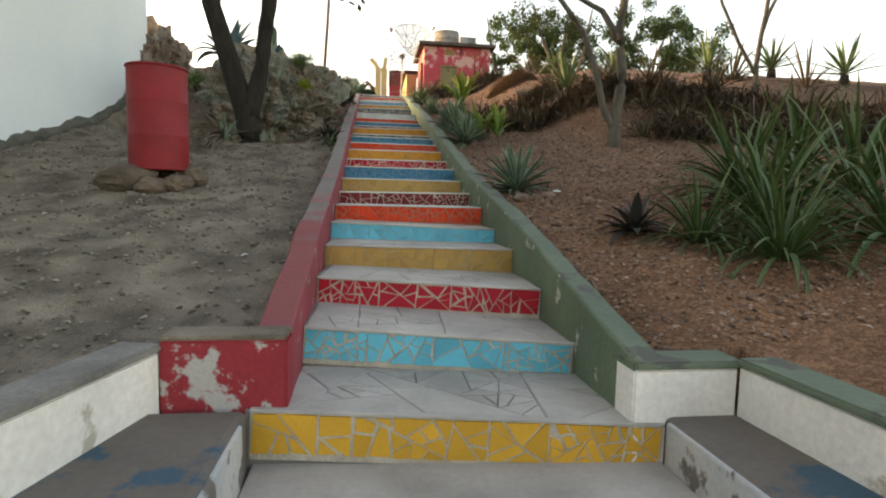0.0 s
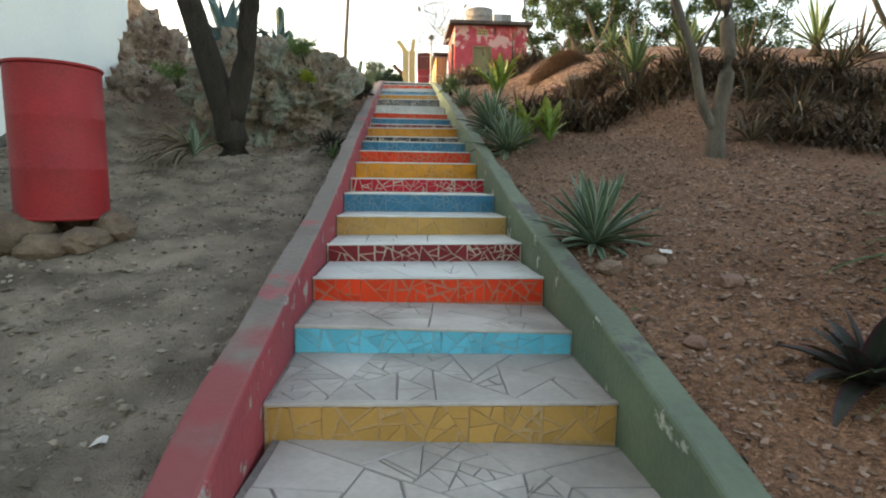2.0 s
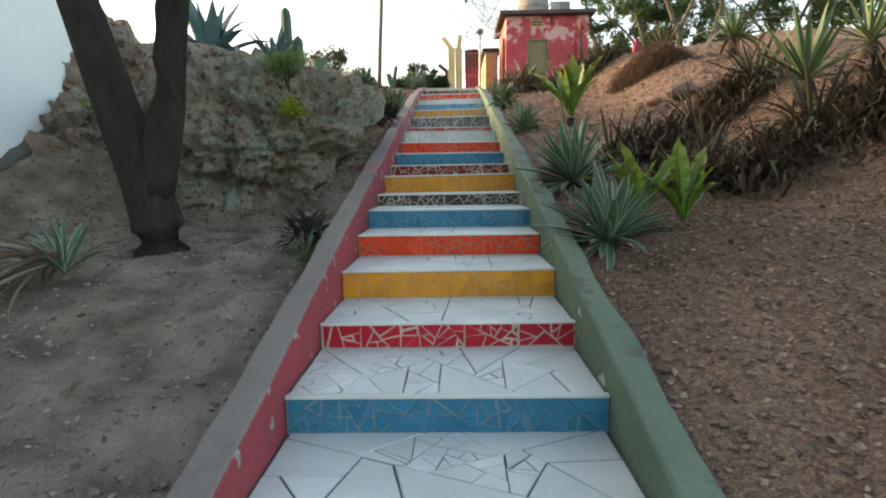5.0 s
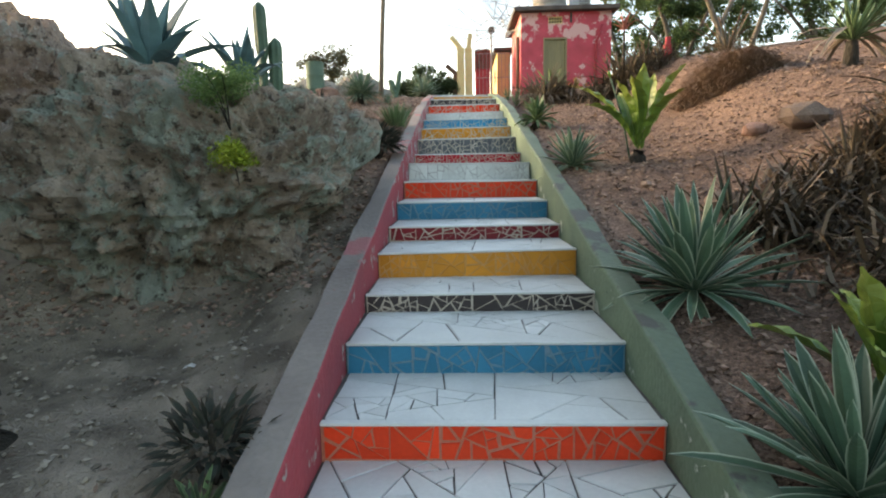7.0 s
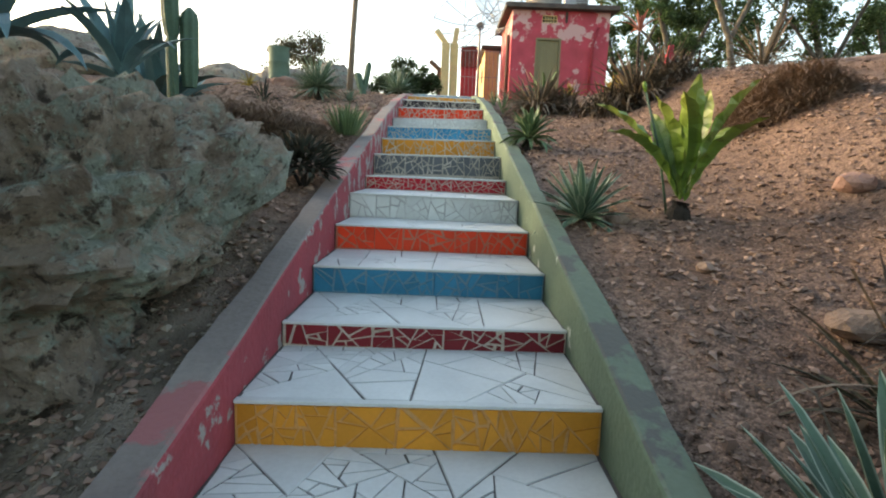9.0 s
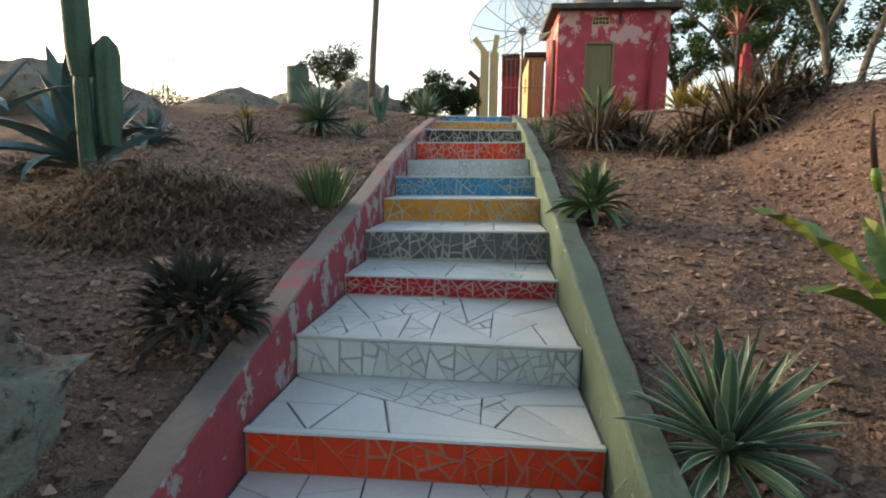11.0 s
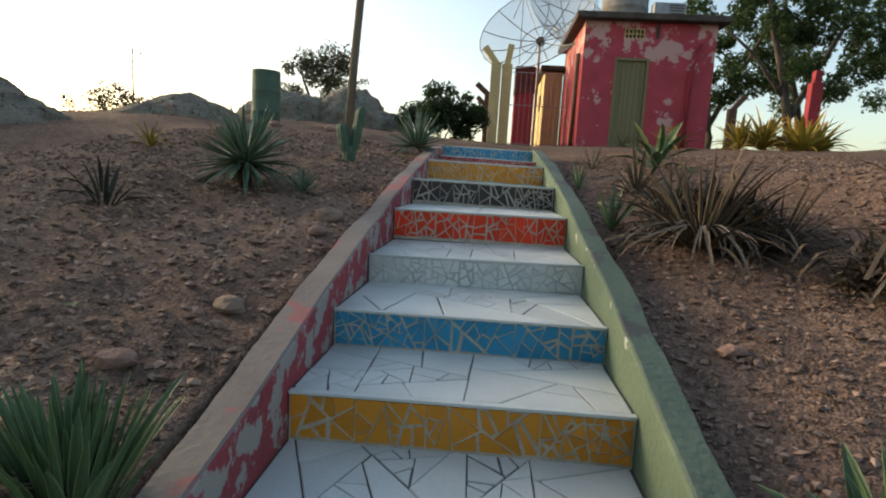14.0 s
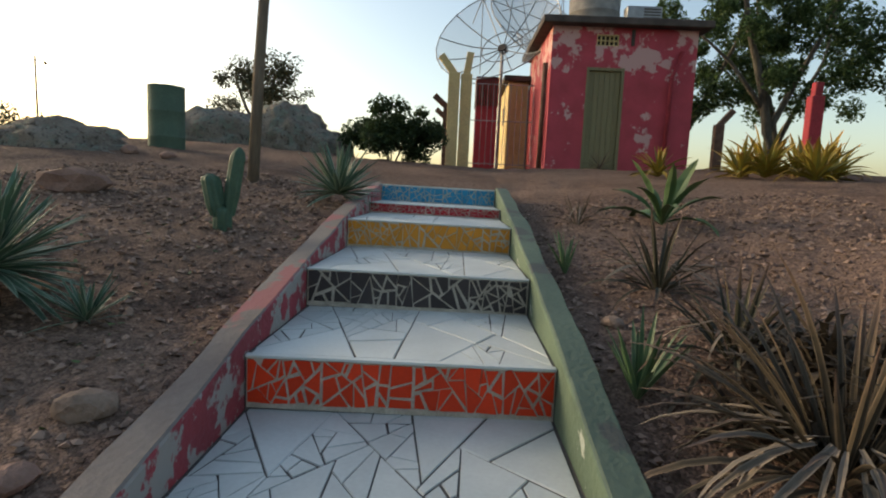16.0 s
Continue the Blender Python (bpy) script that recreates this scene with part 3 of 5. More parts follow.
def inset(poly, gap):
    """The polygon with each edge moved inwards by gap."""
    out, lines = [], []
    for p, q in zip(poly, poly[1:] + poly[:1]):
        dx, dy = q[0] - p[0], q[1] - p[1]
        length = math.hypot(dx, dy)
        if length < 1e-5:
            continue
        lines.append((-dy / length, dx / length, (-dy * p[0] + dx * p[1]) / length + gap))
    n = len(lines)
    for i in range(n):
        a, b = lines[i - 1], lines[i]
        det = a[0] * b[1] - a[1] * b[0]
        if abs(det) < 0.05:
            continue
        out.append(((a[2] * b[1] - a[1] * b[2]) / det, (a[0] * b[2] - a[2] * b[0]) / det))
    area = 0.5 * sum(a[0] * b[1] - b[0] * a[1] for a, b in zip(out, out[1:] + out[:1])) if len(out) > 2 else 0
    full = 0.5 * sum(a[0] * b[1] - b[0] * a[1] for a, b in zip(poly, poly[1:] + poly[:1]))
    return out if 0.00015 < area < full else None


def shard_meshes(name, width, height, seed, gap, thick, upright, most=0.013):
    """One mesh for each shard: a thin prism standing in the riser or lying on the tread."""
    made = []
    wide = random.Random(seed)
    for poly in shards(width, height, seed, not upright, most):
        p = inset(poly, gap * wide.choice((0.5, 0.8, 1.0, 1.2, 2.0)))
        if not p:
            continue
        rough = 0.0022 if upright else 0.0015
        p = [(x + wide.uniform(-rough, rough), y + wide.uniform(-rough, rough)) for x, y in p]
        cx, cy = sum(c[0] for c in p) / len(p), sum(c[1] for c in p) / len(p)
        n = len(p)
        small = [(cx + (x - cx) * 0.97, cy + (y - cy) * 0.97) for x, y in p]
        if upright:
            vs = [(x - cx, 0, y - cy) for x, y in p] + [(x - cx, -thick, y - cy) for x, y in small]
            fs = [tuple(range(n, 2 * n))] + [(i, (i + 1) % n, n + (i + 1) % n, n + i) for i in range(n)]
        else:
            vs = [(x - cx, y - cy, 0) for x, y in p] + [(x - cx, y - cy, thick) for x, y in small]
            fs = [tuple(range(n, 2 * n))] + [(i, (i + 1) % n, n + (i + 1) % n, n + i) for i in range(n)]
        made.append((cx, cy, from_lists(name, vs, fs, TILE_WHITE)))
    return made


RISERS = [shard_meshes("riser_tile", 2 * HALF - 0.01, 0.15, 40 + k, 0.0040, 0.005, True) for k in range(6)]
FINE_RISERS = [shard_meshes("riser_tile", 2 * HALF - 0.01, 0.15, 50 + k, 0.0040, 0.005, True, 0.0092) for k in range(4)]
TREADS = [shard_meshes("tread_tile", 2 * HALF - 0.01, 0.56, 70 + k, 0.0025, 0.005, False) for k in range(5)]


def stair_step(i):
    yr, zr, yl, zl, rise, colour = STEPS[i]
    y, z = (yr + yl) / 2, (zr + zl) / 2
    ny = (STEPS[i + 1][0] + STEPS[i + 1][2]) / 2 if i + 1 < len(STEPS) else y + 0.9
    depth = ny - y
    half = 0.745 if i == 0 else HALF
    sx = half / HALF
    roll, turn = math.degrees(math.atan2(zl - zr, 2 * half)), math.degrees(math.atan2(yr - yl, 2 * half))
    words = COLOURNAMES.get(colour, colour)
    ob = empty("stair_step", pose(0, y, z, 0, roll, turn))
    tagged(ob, f"stair step with {words} broken-tile mosaic riser and {'dusty grey' if i < 5 else 'white'} tiled tread", "step", "mosaic stair steps")
    part("step_body", box(-half - 0.02, half + 0.02, 0.006, depth + 0.08, -rise - 0.35, -0.006, 0.004), GROUT_DARK if i > 4 else CONCRETE, ob)
    part("riser_bed", box(-half, half, -0.002, 0.03, -rise - 0.02, -0.004, 0.002), GROUT_MID if colour == "white" else GROUT_TINT.get(colour, GROUT_LIGHT) if 2 < i < 18 else GROUT_LIGHT, ob, "rough grout bed between the shards")
    part("nosing", box(-half, half, -0.012, 0.02, -0.012, 0.001, 0.003), TILE_DUST if i < 5 else TILE_WHITE, ob, "worn tread edge")
    for cx, cy, me in (FINE_RISERS[i % 4] if i > 18 else RISERS[i % len(RISERS)]):
        c = child("riser_tile", me, ob, Matrix.Translation(((cx - HALF + 0.005) * sx, -0.002, -rise + cy * rise / 0.15 * 0.93)), mat=TILES[colour])
        c.scale = (sx, 1, rise / 0.15 * 0.93)
    k = depth / 0.56
    for cx, cy, me in TREADS[(i * 2) % len(TREADS)]:
        c = child("tread_tile", me, ob, Matrix.Translation(((cx - HALF + 0.005) * sx, 0.02 + cy * k, -0.006)), mat=TILE_DUST if i < 5 else TILE_WHITE)
        c.scale = (sx, k, 1)


def side_wall(name, x_in, x_out, top_mat, side_mat, label, y0, y1):
    """A sloping side wall with uneven worn edges, and its cap as a part."""
    ob = empty(name, pose(0, 0, 0))
    tagged(ob, label, "wall", kind="structure")
    s = 1 if x_out > x_in else -1
    verts, faces = [], []
    ys = list(np.arange(y0, y1, 0.12)) + [y1]
    for y in ys:
        zt = wall_top(y) - 0.045 * (1 - ease(12.5, 14.5, y)) + 0.008 * noise.noise((y * 3, x_in * 9, 2))
        a = x_in + 0.006 * noise.noise((y * 2.2, 5, x_in))
        b = x_out + 0.02 * noise.noise((y * 2.0, 9, x_in)) + 0.008 * noise.noise((y * 9, 4, x_in))
        r = 0.014
        verts += [(a, y, zt - 0.8), (a, y, zt - r), (a + s * r * 0.35, y, zt - r * 0.35), (a + s * r, y, zt), (b - s * r, y, zt - 0.008), (b, y, zt - r - 0.02), (b, y, zt - 0.8)]
    n = 7
    inner, cap = [], []
    for j in range(len(ys) - 1):
        for i in range(n - 1):
            f = (j * n + i, j * n + i + 1, (j + 1) * n + i + 1, (j + 1) * n + i)
            (cap if i in (2, 3, 4) else inner).append(f[::-1] if s > 0 else f)
    inner.append(tuple(range(n)))
    inner.append(tuple((len(ys) - 1) * n + i for i in range(n))[::-1])
    child("wall_body", from_lists("wall_body", verts, inner, side_mat), ob)
    used = sorted({v for f in cap for v in f})
    at = {v: k for k, v in enumerate(used)}
    child("wall_cap", from_lists("wall_cap", [verts[v] for v in used], [tuple(at[v] for v in f) for f in cap], top_mat, False), ob, label="worn trowelled top with faded paint")


side_wall("wall_red", -HALF - 0.005, -HALF - 0.15, CAP_RED, WALL_RED, "low red-painted stair side wall with worn grey top", 0.975, 18.8)
side_wall("wall_green", HALF + 0.005, HALF + 0.14, CAP_GREEN, WALL_GREEN, "low green-painted stair side wall with worn top", 0.73, 18.8)


def wing(name, pts, top, bottom, thick, mat, capmat, label, over=0.012, lip=0.03):
    """A low wall along points, with a painted cap."""
    ob = empty(name, pose(0, 0, 0))
    tagged(ob, label, "wall", kind="structure")
    for (a, b) in zip(pts, pts[1:]):
        a, b = Vector((*a, 0)), Vector((*b, 0))
        d = (b - a).normalized()
        nrm = Vector((-d.y, d.x, 0)) * thick
        for nm, z0, z1, mt, grow in (("wall_body", bottom, top - lip, mat, 0.0), ("wall_cap", top - lip, top, capmat, over)):
            q = [a - nrm.normalized() * grow, b - nrm.normalized() * grow + d * grow, b + nrm + d * grow, a + nrm]
            bm = bmesh.new()
            lo, hi = [bm.verts.new((v.x, v.y, z0)) for v in q], [bm.verts.new((v.x, v.y, z1)) for v in q]
            bm.faces.new(lo[::-1])
            bm.faces.new(hi)
            for i in range(4):
                bm.faces.new((lo[i], lo[(i + 1) % 4], hi[(i + 1) % 4], hi[i]))
            bmesh.ops.bevel(bm, geom=bm.edges[:], offset=0.008, segments=2, affect="EDGES")
            part(nm, bm, mt, ob)


wing("wall_wing_red", [(-0.618, 0.83), (-1.045, 0.83)], 0.735, 0.2, -0.15, END_RED, DIRT, "flaked red-painted end of the stair side wall", 0.0, 0.018)
wing("wall_wing_west", [(-1.045, 0.84), (-1.32, -0.3), (-1.6, -1.6)], 0.71, -0.8, -0.14, PLASTER, CONCRETE, "stained white plaster wing wall beside the lowest step")
wing("wall_wing_front", [(0.62, 0.72), (1.03, 0.72)], 0.65, 0.1, 0.15, PLASTER, CAP_GREEN, "white plaster end wall beside the green stair wall")
wing("wall_wing_east", [(1.03, 0.72), (1.06, 0.1), (1.2, -1.6)], 0.66, -0.8, 0.16, PLASTER, CAP_GREEN, "stained white plaster wing wall with green cap")
for nm, x0, x1, z in (("ledge_west", -1.5, -0.75, 0.485), ("ledge_east", 0.75, 1.3, 0.44)):
    ob = new(nm, from_bm(nm, box(x0, x1, -1.2, 0.80, -0.6, z, 0.025), LEDGE))
    tagged(ob, "concrete ledge with worn blue paint beside the lowest step", "ledge", kind="structure")
for nm, x0, x1, z in (("ledge_face_west", -0.765, -0.742, 0.47), ("ledge_face_east", 0.742, 0.765, 0.43)):
    ob = new(nm, from_bm(nm, box(x0, x1, -1.2, 0.70, -0.5, z, 0.008), LEDGEFACE))
    tagged(ob, "ledge side with flaking white and blue paint", "ledge", kind="structure")
for k, (y0, y1, z) in enumerate([(0.18, 0.85, 0.275), (-0.5, 0.2, 0.10), (-1.1, -0.48, -0.07), (-3.0, -1.08, -0.24)]):
    ob = new("landing_%d" % (k + 1), from_bm("landing", box(-0.74, 0.74, y0, y1, z - 0.5, z, 0.008), TILE_DUST))
    tagged(ob, "dusty grey paved landing below the painted stairs", "landing", kind="structure")

# ---- blue building ----
def blue_building():
    ob = empty("building_blue", pose(0, 0, 0))
    tagged(ob, "pale blue plastered building wall at the edge of the dirt slope", "building", kind="structure")
    part("wall_blue", box(-8.0, -4.42, -6, 10.0, -1.5, 6.2, 0.02), BLUEWALL, ob)
    verts, faces, ys = [], [], list(np.arange(-4, 10.05, 0.1))
    for y in ys:
        z = ground_z(-4.3, y) + 0.09 + 0.06 * noise.noise((y * 1.7, 1, 1)) + 0.025 * noise.noise((y * 6, 2, 1))
        o = 0.10 + 0.05 * noise.noise((y * 2.1, 8, 1))
        verts += [(-4.43, y, z + 0.02), (-4.42 + o * 0.6, y, z), (-4.42 + o, y, z - 0.05), (-4.42 + o, y, z - 0.5)]
    for j in range(len(ys) - 1):
        for i in range(3):
            faces.append((j * 4 + i, j * 4 + 4 + i, j * 4 + 5 + i, j * 4 + 1 + i))
    child("rough_footing", from_lists("rough_footing", verts, faces, FOOTING), ob, label="rough grey concrete footing")


blue_building()


# ---- houses on the top ----
def red_house():
    x0, x1, y0, y1, z0, z1 = 2.14, 5.28, 25.2, 28.6, 5.2, 8.32
    ob = empty("house_red", pose(0, 0, 0))
    tagged(ob, "small weathered red plastered hut with a flat dark roof slab", "house")
    t = 0.15
    xs, zs = [x0, 2.93, 3.10, 3.58, 3.75, x1], [z0 - 0.3, 7.47, 7.93, 8.17, z1]
    bm = bmesh.new()
    grid = [[bm.verts.new((x, y0, z)) for x in xs] for z in zs]
    for j in range(4):
        for i in range(5):
            if (j == 0 and 1 <= i <= 3) or (j == 2 and i == 2):
                continue
            bm.faces.new((grid[j][i], grid[j][i + 1], grid[j + 1][i + 1], grid[j + 1][i]))
    loose = [v for v in bm.verts if not v.link_faces]
    bmesh.ops.delete(bm, geom=loose, context="VERTS")
    deep = bmesh.ops.extrude_face_region(bm, geom=bm.faces[:])["geom"]
    bmesh.ops.translate(bm, vec=(0, t, 0), verts=[g for g in deep if isinstance(g, bmesh.types.BMVert)])
    part("wall_front", bm, HOUSE, ob)
    part("wall_side", box(x0, x0 + t, y0 + t, y1, z0 - 0.3, z1, 0.004), HOUSE, ob)
    part("wall_side", box(x1 - t, x1, y0 + t, y1, z0 - 0.3, z1, 0.004), HOUSE, ob)
    part("wall_back", box(x0 + t, x1 - t, y1 - t, y1, z0 - 0.3, z1, 0.004), HOUSE, ob)
    part("roof", box(x0 - 0.25, x1 + 0.22, y0 - 0.28, y1 + 0.25, z1, z1 + 0.15, 0.02), ROOF, ob, "dark stained concrete roof slab")
    d = part("door", box(2.99, 3.69, y0 + 0.06, y0 + 0.10, z0 + 0.05, 7.41, 0.004), DOORMAT, ob, "closed khaki painted metal door")
    for k in range(6):
        part("door_slat", box(3.0 + k * 0.115, 3.0 + k * 0.115 + 0.10, y0 + 0.048, y0 + 0.062, z0 + 0.08, 7.39, 0.004), DOORMAT, d)
    bm = box(2.93, 2.99, y0 - 0.01, y0 + 0.12, z0, 7.47, 0.004)
    add_box(bm, 3.69, 3.75, y0 - 0.01, y0 + 0.12, z0, 7.47)
    add_box(bm, 2.99, 3.69, y0 - 0.01, y0 + 0.12, 7.41, 7.47)
    part("door_frame", bm, DOORMAT, ob)
    v = part("vent", box(3.10, 3.58, y0 + 0.09, y0 + 0.12, 7.93, 8.17, 0), ROOF, ob)
    for i in range(6):
        part("vent_rib", box(3.10 + i * 0.092, 3.12 + i * 0.092, y0 + 0.005, y0 + 0.09, 7.93, 8.17, 0.003), YELLOW, v)
    for j in range(3):
        part("vent_rib", box(3.10, 3.58, y0 + 0.008, y0 + 0.088, 7.93 + j * 0.11, 7.95 + j * 0.11, 0.003), YELLOW, v)
    vs, fs = tube([(4.72, y0 - 0.07, 5.4), (4.76, y0 - 0.07, 7.3), (4.95, y0 - 0.07, 7.85)], [0.05, 0.05, 0.05], 8)
    child("leaning_post", from_lists("leaning_post", vs, fs, REDPAINT, True), ob, label="faded red post against the wall")
    vs, fs = tube([(2.06, y0 + 0.35, 5.2), (2.07, y0 + 0.35, 7.6)], [0.055, 0.055], 6)
    child("corner_post", from_lists("corner_post", vs, fs, RUST, True), ob)
    part("roof_drip", box(3.84, 3.92, y0 - 0.02, y0 + 0.002, 7.95, 8.30, 0.006), ROOF, ob, "black soot streak below the roof edge")
    return ob


red_house()


def cylinder(name, x, y, z0, z1, r, mat, label, category, rim=True, sides=32, lid=True, bulge=1.02):
    ob = empty(name, pose(x, y, z0))
    tagged(ob, label, category)
    h = z1 - z0
    vs, fs = tube([(0, 0, 0), (0, 0, 0.02), (0, 0, h * 0.33), (0, 0, h * 0.335 + 0.012), (0, 0, h * 0.35), (0, 0, h * 0.66), (0, 0, h * 0.665 + 0.012), (0, 0, h * 0.68), (0, 0, h)], [r, r, r, r * bulge, r, r, r * bulge, r, r], sides, False)
    child("shell", from_lists("shell", vs, fs, mat, True), ob)
    if lid:
        vs, fs = tube([(0, 0, h - 0.05), (0, 0, h - 0.03)], [r * 0.99, r * 0.99], sides)
        child("lid", from_lists("lid", vs, fs, mat), ob)
    if rim:
        for zz in (0.01, h):
            n = sides
            pts = [(r * math.cos(2 * math.pi * k / n), r * math.sin(2 * math.pi * k / n), zz) for k in range(n + 1)]
            vs, fs = tube(pts, [0.012] * (n + 1), 6, False)
            child("rim", from_lists("rim", vs, fs, mat, True), ob)
    return ob


cylinder("oil_drum", -2.2, 4.15, ground_z(-2.2, 4.15) + 0.13, 2.30, 0.245, DRUM, "dark red painted metal drum standing on stones", "drum", bulge=1.004)
cylinder("green_barrel", -4.1, 20.9, 4.9, 6.0, 0.25, BARREL, "dull green barrel among grey boulders", "barrel", False)
cylinder("roof_tank", 3.45, 27.2, 8.47, 9.5, 0.62, CONCRETE, "grey water tank on the hut roof", "water tank")
ac = empty("ac_unit", pose(4.35, 26.2, 8.47))
tagged(ac, "white air conditioner unit on the hut roof", "air conditioner")
part("case", box(-0.4, 0.4, -0.16, 0.16, 0, 0.6, 0.02), METAL, ac)
for k in range(8):
    part("grille_slat", box(-0.02, 0.36, -0.172, -0.162, 0.06 + k * 0.065, 0.09 + k * 0.065, 0.002), ROOF, ac)


def annex():
    ob = empty("house_annex", pose(0, 0, 0))
    tagged(ob, "cream yellow plastered outbuilding behind the red hut", "house")
    part("wall", box(1.55, 2.1, 28.7, 33, 5.0, 7.75, 0.01), YELLOW, ob)
    part("roof", box(1.4, 2.2, 28.5, 33.2, 7.75, 7.9, 0.02), ROOF, ob)
    part("window", box(1.53, 1.56, 29.6, 30.2, 6.7, 7.2, 0.004), ROOF, ob, "dark small window")
    ob = empty("pump_shed", pose(0, 0, 0))
    tagged(ob, "narrow red painted shed with dark slatted top", "shed")
    part("wall", box(0.62, 1.18, 27.6, 28.4, 5.0, 6.9, 0.01), REDPAINT, ob)
    part("top", box(0.60, 1.20, 27.58, 28.42, 6.9, 7.65, 0.01), RUST, ob)
    for k in range(9):
        part("bar", box(0.62 + k * 0.067, 0.64 + k * 0.067, 27.55, 27.58, 6.85, 7.62, 0.003), REDPAINT, ob)


annex()


def bent_post(x, y, z0, h, arm, mat, label, long=0.55, half=0.14):
    ob = empty("fence_post", pose(x, y, z0))
    tagged(ob, label, "fence post", "concrete fence posts")
    part("shaft", box(-half, half, -half * 0.8, half * 0.8, -0.3, h, 0.015), mat, ob)
    bm = box(-half * 0.6, half * 0.6, -half * 0.6, half * 0.6, -0.05, long, 0.012)
    bmesh.ops.transform(bm, matrix=pose(0, 0, h - 0.02, 0, arm, 0), verts=bm.verts)
    part("bent_arm", bm, mat, ob)


bent_post(0.03, 26.6, 5.25, 2.25, -38, YELLOW, "cream painted concrete fence post with bent top")
bent_post(0.33, 26.7, 5.25, 2.25, 8, YELLOW, "cream painted concrete fence post with bent top")
bent_post(-0.15, 29.6, 5.2, 1.9, -50, RUST, "brown concrete fence post with bent top")
bent_post(-0.2, 32.5, 5.2, 1.9, -50, RUST, "brown concrete fence post with bent top")
bent_post(6.25, 22.5, 5.2, 1.35, 3, REDPAINT, "red painted concrete fence post with bent top", 0.25, 0.11)
bent_post(5.35, 24.0, 5.2, 1.0, 40, RUST, "brown concrete fence post with bent top", 0.4, 0.09)
gate = empty("wire_gate", pose(0.45, 26.6, 5.3))
tagged(gate, "thin metal rod gate between post and hut", "gate")
for k in range(12):
    vs, fs = tube([(k * 0.14, 0, 0), (k * 0.14, 0, 2.0)], [0.008, 0.008], 5)
    child("rod", from_lists("rod", vs, fs, METAL), gate)
for zz in (0.05, 1.1, 1.98):
    vs, fs = tube([(0, 0, zz), (1.55, 0, zz)], [0.012, 0.012], 5)
    child("rail", from_lists("rail", vs, fs, METAL), gate)

MESHWIRE = bpy.data.materials.new("dish_wire_mesh")
MESHWIRE.use_nodes = True
_t = MESHWIRE.node_tree
_b = _t.nodes["Principled BSDF"]
_b.inputs["Base Color"].default_value = (0.28, 0.29, 0.30, 1)
_b.inputs["Roughness"].default_value = 0.6
_b.inputs["Alpha"].default_value = 0.32


def dish(x, y, z, r, az, el, label):
    m = pose(x, y, z, 90 - el, 0, az)
    ob = empty("satellite_dish", m)
    tagged(ob, label, "satellite dish", "mesh satellite dishes")
    n, rings, depth = 24, 6, r * 0.33
    vs, fs = [(0, 0, 0)], []
    for j in range(1, rings + 1):
        for k in range(n):
            q = r * j / rings
            vs.append((q * math.cos(2 * math.pi * k / n), q * math.sin(2 * math.pi * k / n), depth * (j / rings) ** 2))
    for k in range(n):
        fs.append((0, 1 + k, 1 + (k + 1) % n))
        for j in range(rings - 1):
            a = 1 + j * n
            fs.append((a + k, a + n + k, a + n + (k + 1) % n, a + (k + 1) % n))
    child("mesh_panel", from_lists("mesh_panel", vs, fs, MESHWIRE, True), ob, label="see-through wire mesh reflector")
    for k in range(0, n, 2):
        pts = [vs[0]] + [vs[1 + j * n + k] for j in range(rings)]
        v2, f2 = tube(pts, [0.016] * len(pts), 5)
        child("rib", from_lists("rib", v2, f2, METAL), ob)
    for j in (2, rings):
        ring = [vs[1 + (j - 1) * n + k % n] for k in range(n + 1)]
        v2, f2 = tube(ring, [0.016] * len(ring), 5, False)
        child("ring", from_lists("ring", v2, f2, METAL), ob)
    v2, f2 = tube([(0, 0, -0.12), (0, 0, 0.05)], [0.13, 0.13], 10)
    child("hub", from_lists("hub", v2, f2, ROOF), ob)
    for k in range(3):
        w = 2 * math.pi * k / 3 + 0.4
        v2, f2 = tube([(r * 0.75 * math.cos(w), r * 0.75 * math.sin(w), depth * 0.56), (0, 0, r * 0.95)], [0.012, 0.012], 5)
        child("feed_strut", from_lists("feed_strut", v2, f2, METAL), ob)
    v2, f2 = tube([(0, 0, r * 0.9), (0, 0, r * 1.02)], [0.06, 0.06], 8)
    child("feed_horn", from_lists("feed_horn", v2, f2, METAL), ob)
    inv = m.inverted()
    v2, f2 = tube([inv @ Vector((x, y + 0.1, 5.0)), inv @ Vector((x, y + 0.05, z - 0.05))], [0.06, 0.05], 8)
    child("mast", from_lists("mast", v2, f2, METAL), ob)


dish(1.3, 28.5, 8.6, 1.75, -28, 35, "large wire mesh satellite dish on a mast")
dish(2.35, 30.2, 9.2, 1.75, 30, 40, "large wire mesh satellite dish on a mast")

pole = empty("wooden_pole", pose(-1.95, 18.5, 4.6))
tagged(pole, "tall grey weathered wooden pole standing in dirt", "pole")
vs, fs = tube([(0, 0, -0.3), (0.07, 0.0, 1.2), (0.15, 0, 2.4), (0.36, 0, 6.0)], [0.062, 0.058, 0.052, 0.045], 10)
child("shaft", from_lists("shaft", vs, fs, WOOD, True), pole)
mast = empty("thin_mast", pose(-11.1, 27.6, 4.0))
tagged(mast, "thin distant metal mast", "mast")
vs, fs = tube([(0, 0, 0), (-0.05, 0, 3.7)], [0.035, 0.022], 6)
child("shaft", from_lists("shaft", vs, fs, RUST), mast)
vs, fs = tube([(-0.05, 0, 3.6), (0.2, 0, 3.58), (0.24, 0, 3.5)], [0.012, 0.012, 0.04], 6)
child("lamp_arm", from_lists("lamp_arm", vs, fs, RUST), mast)


